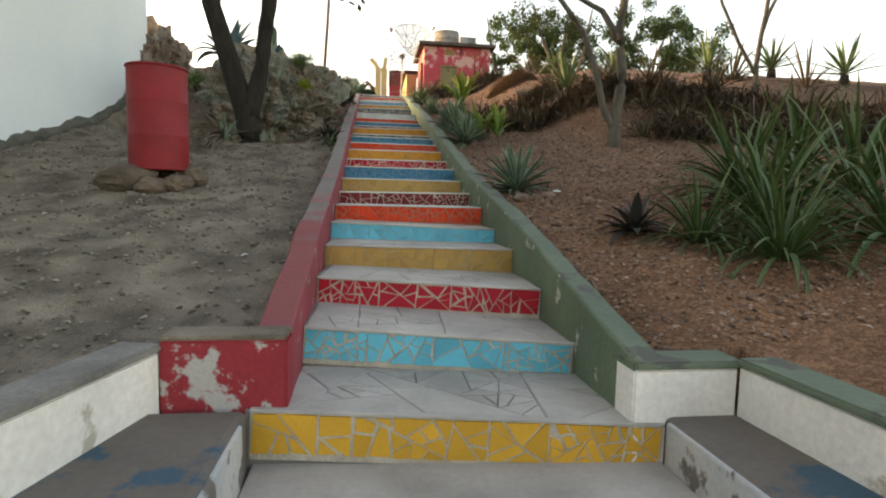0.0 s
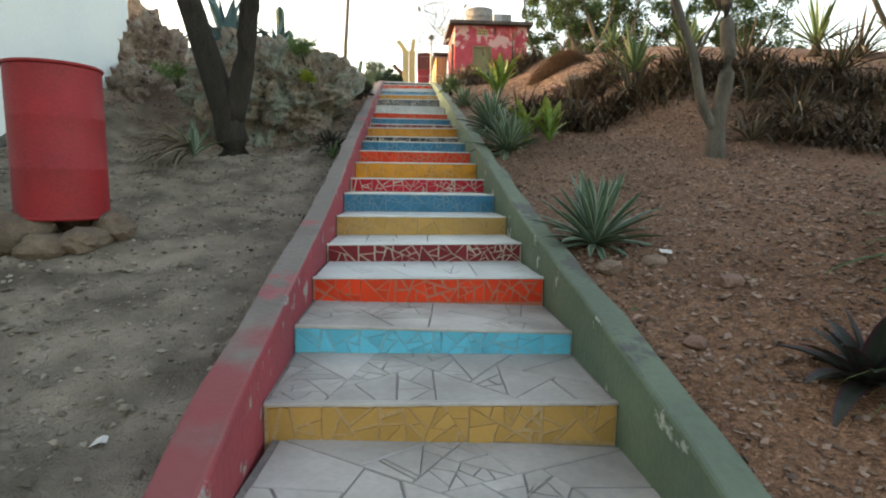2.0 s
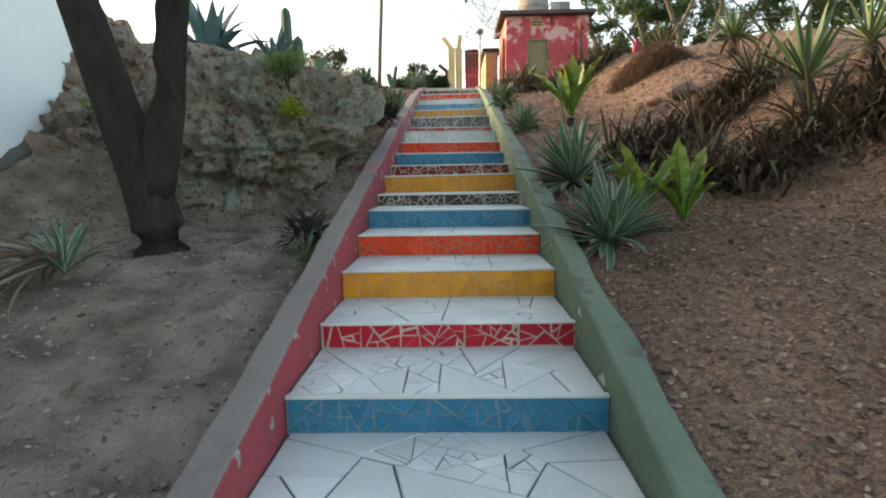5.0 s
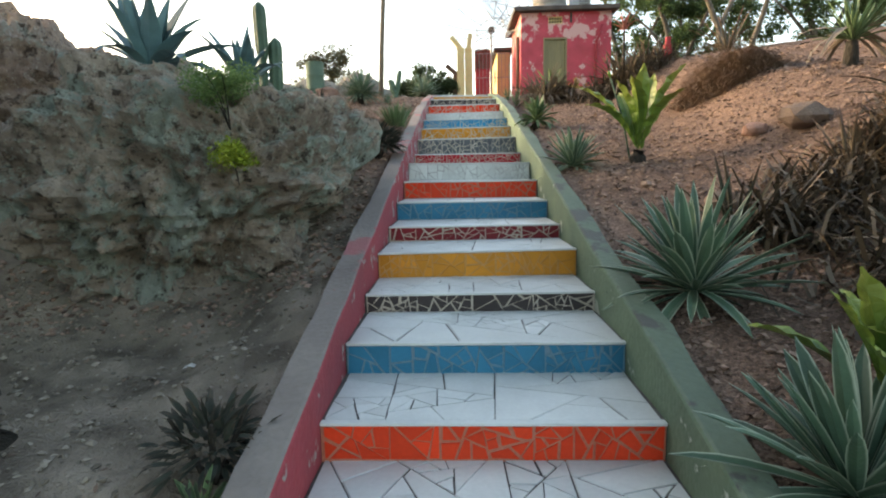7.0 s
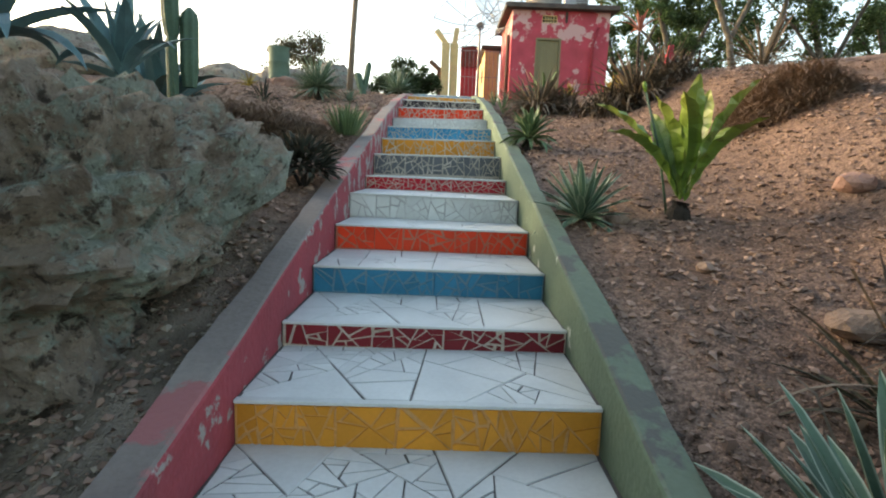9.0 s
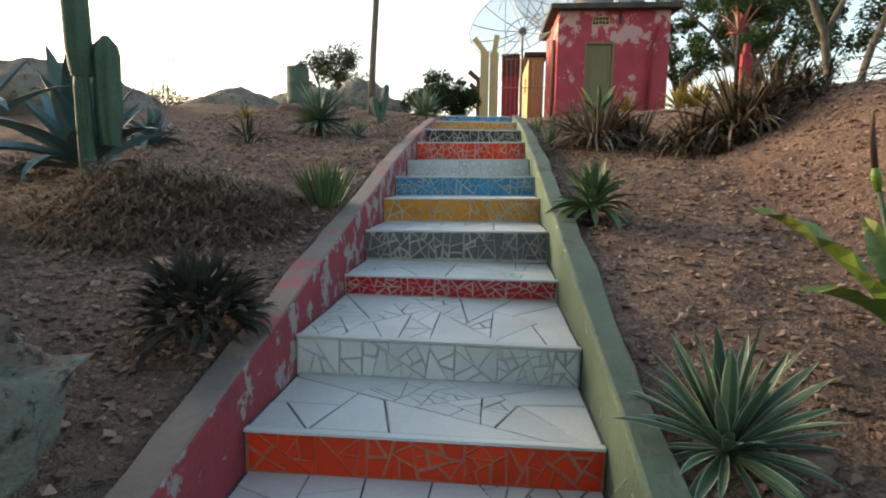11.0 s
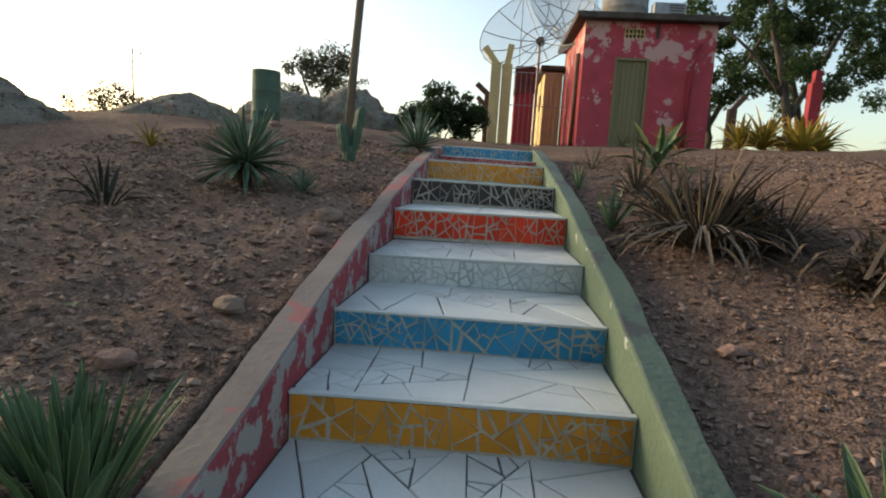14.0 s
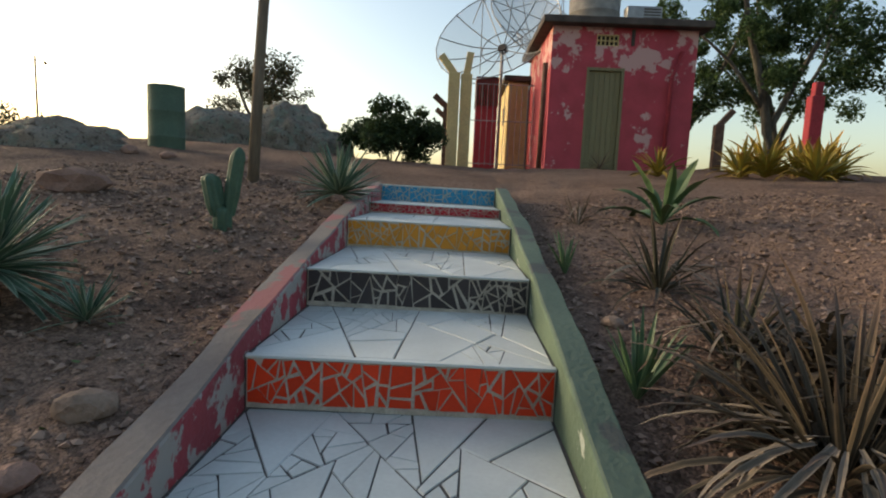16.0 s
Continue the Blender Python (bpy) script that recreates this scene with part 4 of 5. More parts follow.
# ---- rocks ----
def boulder(name, x, y, z, sx, sy, sz, seed, mat, label, rough=0.28, detail=5, category="rock", turn=0, jag=1.0):
    bm = bmesh.new()
    bmesh.ops.create_icosphere(bm, subdivisions=detail, radius=1.0)
    o = Vector((seed * 7.3, seed * 3.1, seed * 1.7))
    for v in bm.verts:
        p = v.co.copy()
        k = 1 + rough * noise.fractal(p * 1.1 + o, 0.9, 2.2, 4) + 0.10 * jag * (abs(noise.noise(p * 3.2 + o)) - 0.25) + 0.05 * jag * noise.noise(p * 9 + o)
        if detail > 4:
            k += 0.09 * jag * (0.25 - abs(noise.noise(p * 2.3 + o * 2))) - 0.05 * jag * max(0.0, noise.voronoi(p * 3.4 + o)[0][0] - 0.3)
            k -= 0.045 * jag * max(0.0, noise.voronoi(p * 8.0 + o)[0][0] - 0.25) + 0.03 * jag * abs(noise.noise(p * 13 + o))
            k += 0.045 * jag * (0.3 - abs(noise.noise(p * 6.1 + o))) + 0.03 * jag * noise.noise(p * 20 + o)
        q = p * k
        if detail > 5 and q.z < -0.15:
            q.x *= 1 + 0.62 * (q.z + 0.15)
            q.y *= 1 + 0.55 * (q.z + 0.15)
        q.z = max(q.z, -0.95)
        v.co = Vector((q.x * sx, q.y * sy, q.z * sz))
    ob = new(name, from_bm(name, bm, mat, detail > 3))
    ob.matrix_world = pose(x, y, z, 0, 0, turn)
    tagged(ob, label, category)
    return ob



def great_rock(x, y, z, sx, sy, sz, seed, mat, label, undercut=0.5, lean=(0, 0), square=2.6, ledge=0.06, turn=0):
    """A big weathered rock: a full rounded block, undercut at the foot, with ledges, lumps and pits."""
    bm = bmesh.new()
    bmesh.ops.create_icosphere(bm, subdivisions=6, radius=1.0)
    o = Vector((seed * 7.3, seed * 3.1, seed * 1.7))
    for v in bm.verts:
        p = v.co.copy()
        q = p / (abs(p.x) ** square + abs(p.y) ** square + abs(p.z) ** square) ** (1 / square)
        k = max(0.0, 0.05 - q.z) / 1.05
        w = Vector((q.x * sx * (1 - undercut * k ** 0.9) + lean[0] * q.z, q.y * sy * (1 - undercut * k ** 0.9) + lean[1] * q.z, q.z * sz))
        u = w + o
        d = 0.26 * noise.fractal(u * 1.0, 1.0, 2.1, 4)
        d += ledge * (0.30 - abs(noise.noise(Vector((u.x * 1.4, u.y * 1.4, u.z * 4.2))))) * 3
        d += 0.15 * (0.25 - abs(noise.noise(u * 2.9))) + 0.10 * (0.22 - abs(noise.noise(u * 6.2))) + 0.055 * noise.noise(u * 11) + 0.03 * noise.noise(u * 23)
        d -= 0.22 * max(0.0, noise.noise(u * 3.3 + o) - 0.2) + 0.18 * max(0.0, noise.noise(u * 7.5 + o) - 0.2)
        far = noise.voronoi(Vector((u.x * 2.6, u.y * 2.6, u.z * 3.6)))[0]
        d -= 0.30 * max(0.0, 0.16 - (far[1] - far[0]))
        far = noise.voronoi(u * 8.0)[0]
        d -= 0.16 * max(0.0, 0.20 - (far[1] - far[0])) + 0.05 * far[0]
        v.co = w + p * d
    ob = new("boulder", from_bm("boulder", bm, mat, False))
    ob.matrix_world = pose(x, y, z, 0, 0, turn)
    tagged(ob, label, "rock")
    return ob


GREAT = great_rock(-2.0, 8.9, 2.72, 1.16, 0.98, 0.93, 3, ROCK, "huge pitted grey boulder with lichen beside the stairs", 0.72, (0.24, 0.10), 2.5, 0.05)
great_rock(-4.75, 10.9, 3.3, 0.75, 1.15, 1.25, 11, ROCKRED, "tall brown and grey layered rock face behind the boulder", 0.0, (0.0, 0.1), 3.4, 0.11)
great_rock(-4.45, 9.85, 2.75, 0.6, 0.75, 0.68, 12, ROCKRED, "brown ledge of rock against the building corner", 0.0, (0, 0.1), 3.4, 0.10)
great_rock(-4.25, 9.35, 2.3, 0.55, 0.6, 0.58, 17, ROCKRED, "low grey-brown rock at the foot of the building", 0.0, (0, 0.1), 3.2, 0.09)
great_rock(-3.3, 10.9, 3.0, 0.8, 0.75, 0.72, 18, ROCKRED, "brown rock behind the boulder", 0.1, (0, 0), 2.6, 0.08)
boulder("boulder", -6.8, 16.8, 4.5, 1.9, 1.6, 0.85, 21, ROCKG, "grey-green outcrop on the slope", 0.2, 5)
boulder("boulder", -5.1, 20.0, 4.75, 1.2, 0.9, 0.6, 26, ROCKG, "low grey-brown outcrop on the hilltop", 0.2, 5)
boulder("boulder", -6.5, 22.5, 4.85, 0.95, 0.9, 0.75, 22, ROCKG, "low grey-green boulder on the hilltop", 0.2, 5)
boulder("boulder", -5.3, 25.3, 5.4, 1.3, 1.2, 0.85, 23, ROCKG, "grey-green boulder on the hilltop", 0.2, 5)
boulder("boulder", -3.65, 25.6, 5.5, 0.95, 1.2, 1.0, 24, ROCKG, "large grey boulder on the hilltop", 0.2, 5)
boulder("boulder", -2.75, 25.2, 5.3, 0.6, 0.7, 0.6, 25, ROCKG, "grey boulder on the hilltop", 0.2, 5)
for k, (dx, dy, s) in enumerate([(-0.20, -0.2, 0.21), (0.04, -0.25, 0.14), (0.22, -0.18, 0.13), (0.28, 0.02, 0.15), (-0.1, 0.2, 0.16), (-0.34, 0.02, 0.17)]):
    x, y = -2.2 + dx, 4.15 + dy
    boulder("stone", x, y, ground_z(x, y) + s * 0.35, s * 1.15, s * 0.8, s * 0.62, 30 + k, STONEBROWN, "weathered brown stone under the drum", 0.25, 3, "stone", k * 40)

# ---- loose stones ----
SMALL, CHIPS = [], []
_r = random.Random(77)
for k in range(8):
    def _j(v):
        return Vector(v) * _r.uniform(0.65, 1.25)
    SMALL.append(([_j((1, 0, 0)), _j((0.1, 1, 0.1)), _j((-1, 0.1, 0)), _j((0, -1, -0.1)), _j((0.15, 0.1, 0.65)), _j((-0.1, 0, -0.6)), _j((0.6, 0.5, 0.35))], [(0, 6, 4), (6, 1, 4), (1, 2, 4), (2, 3, 4), (3, 0, 4), (0, 1, 6), (1, 0, 5), (2, 1, 5), (3, 2, 5), (0, 3, 5)]))
    c = _r.uniform(0.1, 0.45)
    CHIPS.append(([Vector((-1, 0, c)), Vector((-0.3, -0.5, 0.05)), Vector((0.5, -0.42, 0)), Vector((1, 0.1, c * 0.8)), Vector((0.4, 0.45, 0.1)), Vector((-0.4, 0.4, 0.18))], [(0, 1, 5), (1, 2, 4, 5), (2, 3, 4)]))


def scatter(name, count, area, sizes, mat, label, seed, keep=None, flat=1.0):
    """Many small loose pieces on the ground, in one mesh."""
    rng = random.Random(seed)
    verts, faces = [], []
    for _ in range(count):
        x, y = rng.uniform(*area[:2]), rng.uniform(*area[2:])
        if keep and not keep(x, y, rng):
            continue
        s = sizes[0] + (sizes[1] - sizes[0]) * rng.random() ** 2.4
        vs, fs = rng.choice(CHIPS if flat < 0.5 else SMALL)
        m = pose(x, y, ground_z(x, y) + s * 0.25 * flat, rng.uniform(-25, 25), rng.uniform(-25, 25), rng.uniform(0, 360)) @ Matrix.Diagonal((s, s * rng.uniform(0.6, 1), s * (1.0 if flat < 0.5 else flat), 1))
        o = len(verts)
        verts += [m @ v for v in vs]
        faces += [[i + o for i in f] for f in fs]
    tagged(new(name, from_lists(name, verts, faces, mat)), label, name.replace("_", " "), kind="stuff")


def thin_low(x, y, rng):
    return y > 7.5 or rng.random() < 0.08


scatter("gravel", 15000, (0.78, 3.2, 0.9, 7), (0.004, 0.021), GRAVEL, "loose pale gravel scattered over red earth", 1)
scatter("gravel", 24000, (0.78, 3.8, 7, 18.5), (0.004, 0.027), GRAVEL, "loose stony rubble on the dry slope", 2)
scatter("gravel", 24000, (-3.8, -0.80, 8, 19), (0.004, 0.029), GRAVEL, "loose stony rubble on the dry slope", 3, thin_low)
scatter("gravel", 15000, (-4.3, -0.80, 0.9, 9.4), (0.003, 0.023), CLOD, "small grey clods and gravel on trodden dirt", 4)
scatter("leaf_litter", 24000, (0.78, 4.5, 1.2, 14), (0.007, 0.026), LITTER, "dry brown fallen leaves on the slope", 5, None, 0.22)
scatter("leaf_litter", 16000, (-4.0, -0.79, 9.4, 12.8), (0.006, 0.021), LITTER, "dry brown fallen leaves on the slope", 6, None, 0.22)
scatter("leaf_litter", 1200, (-4.0, -0.79, 3, 8.5), (0.008, 0.025), LITTER, "a few dry leaves on grey dirt", 7, None, 0.22)

SPROUT = foliage_material("small_green_sprouts", (0.04, 0.075, 0.025), (0.11, 0.17, 0.06))
scatter("sprouts", 260, (-2.6, -0.82, 12.4, 17.5), (0.008, 0.028), SPROUT, "tiny green weeds sprouting in the dry soil", 9, None, 0.3)
scatter("sprouts", 160, (0.85, 2.6, 2.0, 5.5), (0.008, 0.026), SPROUT, "tiny green weeds sprouting in the dry soil", 10, None, 0.3)
rng = random.Random(8)
for x, y, s in [(0.97, 2.6, 0.05), (0.9, 3.3, 0.07), (1.15, 3.35, 0.055), (1.9, 2.4, 0.06), (-1.0, 13.1, 0.07), (-0.95, 14.1, 0.06), (-1.15, 12.6, 0.06), (-1.4, 11.0, 0.06), (1.6, 8.6, 0.11), (1.25, 8.0, 0.06), (1.3, 9.2, 0.05), (2.1, 8.9, 0.10), (-0.96, 14.43, 0.085), (2.6, 9.45, 0.2), (2.35, 9.75, 0.11), (-2.9, 17.2, 0.22), (1.35, 3.0, 0.06), (1.1, 9.9, 0.06), (-2.6, 10.8, 0.07), (-1.2, 9.8, 0.05), (1.05, 13.1, 0.05), (0.95, 15.3, 0.05), (-4.0, 19.8, 0.12), (-3.4, 19.6, 0.10), (-2.6, 19.9, 0.09)]:
    boulder("stone", x, y, ground_z(x, y) + s * 0.25, s * 1.2, s * 0.85, s * 0.6, rng.uniform(40, 90), rng.choice((STONE, STONEPINK)), "loose pinkish stone lying on the slope", 0.3, 2, "stone", rng.uniform(0, 360))


# ---- plants ----
def blade(name, length, width, bend, mat, segs=7, fold=0.35, shape=(0.55, 0.85, 1.0, 0.93, 0.75, 0.5, 0.05), wave=0.0, thick=0.12, base=0.6):
    """A leaf from the origin along +y, bending down by bend degrees, folded along its midrib, with thickness."""
    verts, faces, uvs = [], [], []
    y = z = 0.0
    a = 0.0
    for i in range(segs + 1):
        f = i / segs
        w = width * 0.5 * float(np.interp(f, np.linspace(0, 1, len(shape)), shape))
        wv = wave * width * math.sin(i * 1.9) if 0 < i < segs else 0
        up = Vector((0, -math.sin(a), math.cos(a)))
        c = Vector((0, y, z))
        for sx, lift, u in ((-1, fold, 0.0), (0, 0.0, 0.5), (1, fold, 1.0), (0, -thick, 0.5)):
            verts.append(c + Vector((sx * w, 0, 0)) + up * (lift * w + (wv * sx if sx else 0)))
            uvs.append((u, f))
        a -= radians(bend) / segs * (0.4 + 1.2 * f)
        y += math.cos(a) * length / segs
        z += math.sin(a) * length / segs
    for i in range(segs):
        for k in range(4):
            k2 = (k + 1) % 4
            faces.append((i * 4 + k, i * 4 + k2, i * 4 + 4 + k2, i * 4 + 4 + k))
    faces.append((3, 2, 1, 0))
    return from_lists(name, verts, faces, mat, False, uvs)


def blades(kind, mat, length, width, bends, **more):
    return [blade("leaf", length, width, b, mat, **more) for b in bends]


KINDS = {
    "agave": blades("agave", AGAVE, 1.0, 0.118, (2, 8, 18, 36), segs=7, shape=(0.5, 0.7, 0.9, 1.0, 0.95, 0.7, 0.04)),
    "agave2": blades("agave2", AGAVE2, 1.0, 0.09, (0, 3, 8, 14), segs=6),
    "lance": blades("lance", AGAVE2, 1.0, 0.165, (6, 22, 45, 75), segs=7, shape=(0.45, 0.65, 0.9, 1.0, 0.92, 0.62, 0.04)),
    "yucca": blades("yucca", AGAVE, 1.0, 0.095, (0, 3, 8, 16), segs=6),
    "blue": blades("blue", BLUEAG, 1.0, 0.23, (0, 15, 40, 95), segs=7, shape=(0.7, 0.8, 1.0, 0.95, 0.7, 0.4, 0.03)),
    "dry": blades("dry", DRYLEAF, 1.0, 0.042, (12, 28, 55, 95), segs=7, thick=0.2),
    "olive": blades("olive", OLIVELEAF, 1.0, 0.055, (10, 30, 55, 85), segs=7, thick=0.2),
    "dead": blades("dead", DEADLEAF, 1.0, 0.05, (20, 45, 70, 90), segs=5, thick=0.25),
    "green": blades("green", GREENLEAF, 1.0, 0.042, (20, 50, 85, 120), segs=9, thick=0.15),
    "broad": blades("broad", BROADLEAF, 1.0, 0.20, (10, 25, 45, 60), segs=18, wave=0.07, fold=0.45, thick=0.03, shape=(0.12, 0.3, 0.7, 0.95, 1.0, 0.8, 0.08)),
    "banana": blades("banana", GREENLEAF, 1.0, 0.17, (15, 35, 55, 80), segs=10, wave=0.05, fold=0.4, thick=0.03, shape=(0.12, 0.4, 0.8, 1.0, 0.95, 0.7, 0.06)),
    "yellow": blades("yellow", YELLEAF, 1.0, 0.13, (10, 30, 50, 70), segs=6),
    "purple": blades("purple", PURPLE, 1.0, 0.24, (20, 40, 60, 80), segs=6),
    "red": blades("red", REDLEAF, 1.0, 0.16, (10, 20, 35, 50), segs=5),
    "dark": blades("dark", DARKBUSH, 1.0, 0.10, (10, 25, 45, 60), segs=4),
}


def rosette(name, kind, x, y, size, count, low, high, label, category, seed, group="", spread=0.03, lift=0.0, z=None, stem=None, tilt=(0, 0), power=1.0, puff=0.05, skirt=0, turn=None):
    """A plant of many leaves round one heart, the outer ones lying lower."""
    rng = random.Random(seed)
    z = ground_z(x, y) if z is None else z
    ob = empty(name, pose(x, y, z, tilt[0], tilt[1], rng.uniform(0, 360) if turn is None else turn))
    tagged(ob, label, category, group)
    if stem:
        vs, fs = tube([(0, 0, -0.08), (0.01, 0, lift * 0.5), (0, 0, lift)], [stem * 1.2, stem, stem * 0.8], 8)
        child("stem", from_lists("stem", vs, fs, BARK, True), ob)
    for i in range(count):
        f = (i + 0.5) / count
        e = low + (high - low) * (1 - f ** power) + rng.uniform(-7, 7)
        me = KINDS[kind][min(3, int(f * 3.2 + rng.random()))]
        s = size * rng.uniform(0.72, 1.08) * (0.98 - 0.08 * f)
        w = i * 137.5 + rng.uniform(-16, 16)
        m = pose(0, 0, lift, 0, 0, w) @ pose(0, spread * (0.3 + f) * size, rng.uniform(0, puff) * size, e, rng.uniform(-14, 14), 0)
        c = child("leaf", me, ob, m)
        c.scale = (s * rng.uniform(0.85, 1.15), s, s)
    for i in range(skirt):
        k = size * rng.uniform(0.8, 1.6)
        m = pose(0, 0, lift + 0.04, 0, 0, rng.gauss(125, 32) if turn is not None else rng.uniform(0, 360)) @ pose(0, 0.03, rng.uniform(0, 0.10), rng.uniform(-20, 40), rng.uniform(-25, 25), 0)
        c = child("dead_leaf", KINDS["dead"][rng.randrange(4)], ob, m)
        c.scale = (k * 1.5, k, k)
    if kind in ("dry", "olive") and name == "bromeliad_clump":
        for i in range(count // (2 if y > 13 else 5)):
            s = size * rng.uniform(0.35, 0.7)
            m = pose(0, 0, 0.10, 0, 0, rng.uniform(0, 360)) @ pose(0, 0.06 + 0.1 * rng.random(), 0.05, rng.uniform(-25, 15), rng.uniform(-20, 20), 0)
            c = child("dead_leaf", KINDS["dead"][rng.randrange(4)], ob, m)
            c.scale = (s, s, s)
    return ob


VAR = "variegated agave with pale-edged green leaves beside the stair wall"
def agave(x, y, size, count, seed, label=VAR, kind="agave", low=5, high=82, **more):
    rosette("agave_plant", kind, x, y, size, count, low, high, label, "agave", seed, "agave plants", **more)


agave(0.97, 3.74, 0.44, 74, 1, low=-8)
agave(0.98, 7.55, 0.52, 88, 3, low=-12)
agave(0.95, 6.42, 0.48, 76, 4, low=-10)
agave(0.90, 9.95, 0.35, 84, 5, low=-12)
agave(0.86, 11.92, 0.33, 84, 7, "green agave with narrow pale leaf edges beside the stair wall", "lance", low=-10, lift=0.10, stem=0.04, power=1.6)
agave(-0.88, 12.05, 0.32, 84, 8, "green agave with narrow leaves behind the red wall", "agave2", low=58, spread=0.28)
agave(-1.82, 15.05, 0.48, 170, 9, "large round yucca-like agave with pale-edged leaves", "yucca", low=-28, lift=0.17, stem=0.05, power=0.85)
agave(-1.35, 15.0, 0.24, 34, 10, "small agave beside the larger one", "yucca")
agave(0.88, 16.1, 0.28, 9, 13, "small upright green agave beside the green wall", "agave2", low=60)
agave(-0.86, 17.7, 0.50, 80, 11, "round agave with narrow pale-edged leaves at the stair head", "yucca", low=-15, lift=0.1)
agave(-2.14, 6.15, 0.40, 16, 12, "ragged half-dead agave with grey drooping leaves at the tree foot", low=35, skirt=40, turn=0, lift=0.07)
agave(-0.86, 6.45, 0.20, 14, 20, "small green agave under the dark shrub", "lance", low=40)
agave(0.90, 14.75, 0.34, 16, 14, "small upright green agave beside the green wall", "agave2", low=45)
agave(-3.15, 13.8, 0.42, 36, 15, "blue-grey agave on the dry slope", "blue", low=15)
agave(-3.1, 10.5, 0.95, 24, 16, "big blue-grey agave with broad curling leaves on the boulder", "blue", low=30, z=3.85)
agave(-2.85, 12.45, 0.95, 30, 18, "big blue-grey agave with broad leaves on the slope", "blue", low=20)
agave(-2.35, 10.9, 0.75, 14, 19, "blue-grey agave behind the boulder", "blue", low=50, z=3.75)

for x, y, s, n, k, sd in [(1.45, 8.15, 0.70, 44, "olive", 30), (2.0, 7.5, 0.75, 56, "olive", 31), (2.6, 7.2, 0.75, 56, "olive", 32), (2.3, 8.5, 0.7, 44, "dry", 33), (3.3, 7.3, 0.75, 56, "olive", 34), (1.65, 7.0, 0.5, 40, "olive", 35), (4.1, 7.4, 0.8, 56, "olive", 36), (3.5, 6.3, 0.65, 44, "olive", 37),
                          (2.9, 8.6, 0.8, 50, "olive", 47), (3.8, 6.0, 0.7, 44, "olive", 48), (4.7, 6.6, 0.8, 50, "olive", 49), (5.4, 7.2, 0.9, 50, "olive", 28), (4.2, 5.0, 0.8, 44, "olive", 27), (5.2, 5.4, 0.9, 44, "olive", 26), (4.6, 4.2, 0.8, 40, "olive", 25), (5.7, 4.4, 0.9, 40, "olive", 24), (6.6, 5.4, 1.0, 40, "olive", 23), (6.2, 6.6, 1.0, 40, "dry", 22), (3.1, 5.6, 0.55, 36, "olive", 21),
                          (1.32, 14.25, 0.62, 90, "dry", 38), (2.35, 13.45, 0.66, 84, "dry", 39), (2.0, 13.5, 0.45, 50, "olive", 85), (1.3, 15.7, 0.42, 36, "olive", 41), (2.75, 13.7, 0.56, 60, "dry", 42), (1.35, 14.95, 0.45, 36, "olive", 83), (1.72, 14.2, 0.42, 44, "dry", 84), (1.2, 17.3, 0.30, 24, "dry", 44), (3.9, 13.6, 0.6, 44, "dry", 45)]:
    rosette("bromeliad_clump", k, x, y, s * (1.14 if y > 10 else 0.74), n if y > 10 else int(n * 0.75), 12, 80, "dry brown bromeliad clump with arching spiny leaves" if k == "dry" else "olive-brown bromeliad clump with long arching leaves", "bromeliad", sd, "bromeliad clumps", spread=0.12)

for x, y, s, n, sd in [(1.66, 2.0, 0.66, 90, 50), (1.9, 1.6, 0.8, 90, 51), (2.2, 2.15, 0.95, 110, 52), (2.6, 1.6, 1.1, 60, 53), (2.45, 2.7, 1.05, 76, 54), (3.1, 2.4, 1.2, 60, 55), (3.3, 3.2, 1.2, 56, 56)]:
    rosette("strap_leaf_plant", "green", x, y, s * 0.80, n, 8, 82, "dense clump of long green strap leaves on red earth", "plant", sd, "strap leaf plants", spread=0.1)
rosette("purple_plant", "purple", 1.36, 2.25, 0.30, 30, 5, 75, "dark purple-green rosette plant on gravel", "plant", 57)

BL = "yellow-green plant with broad wavy upright leaves"
def broad(x, y, size, count, seed, low=45, high=86, **more):
    rosette("broad_leaf_plant", "broad", x, y, size, count, low, high, BL, "plant", seed, "broad leaf plants", **more)


broad(1.18, 6.58, 0.52, 11, 60, low=58)
broad(1.45, 9.88, 0.84, 11, 61, low=58, lift=0.1, stem=0.07)
rosette("broad_leaf_plant", "banana", 1.85, 17.2, 0.60, 13, 20, 85, "dark green plant with broad arching leaves", "plant", 63, "broad leaf plants")
broad(1.42, 6.50, 0.46, 10, 64, low=50)
rosette("yellow_bromeliad", "yellow", -3.15, 15.95, 0.30, 16, 20, 80, "small yellow and orange bromeliad on the slope", "bromeliad", 65)
for x, y, s, sd in [(4.5, 20.6, 0.62, 66), (5.0, 20.3, 0.7, 67), (5.4, 20.6, 0.68, 68), (3.3, 21.4, 0.55, 69), (6.9, 20.7, 0.6, 70), (4.9, 21.4, 0.8, 74), (4.15, 20.6, 0.6, 75), (5.5, 21.5, 0.75, 81)]:
    rosette("yellow_bromeliad", "yellow", x, y, s, 34, 20, 84, "yellow-green bromeliad in front of the red hut", "bromeliad", sd, "yellow bromeliads")
rosette("dry_tuft", "dry", 3.0, 23.8, 0.5, 34, -5, 70, "dry brown tuft before the hut wall", "plant", 76)
rosette("low_shrub", "dark", -2.35, 14.2, 0.3, 26, 0, 85, "low dark green spiky shrub on the slope", "shrub", 73, spread=0.3, puff=0.45)


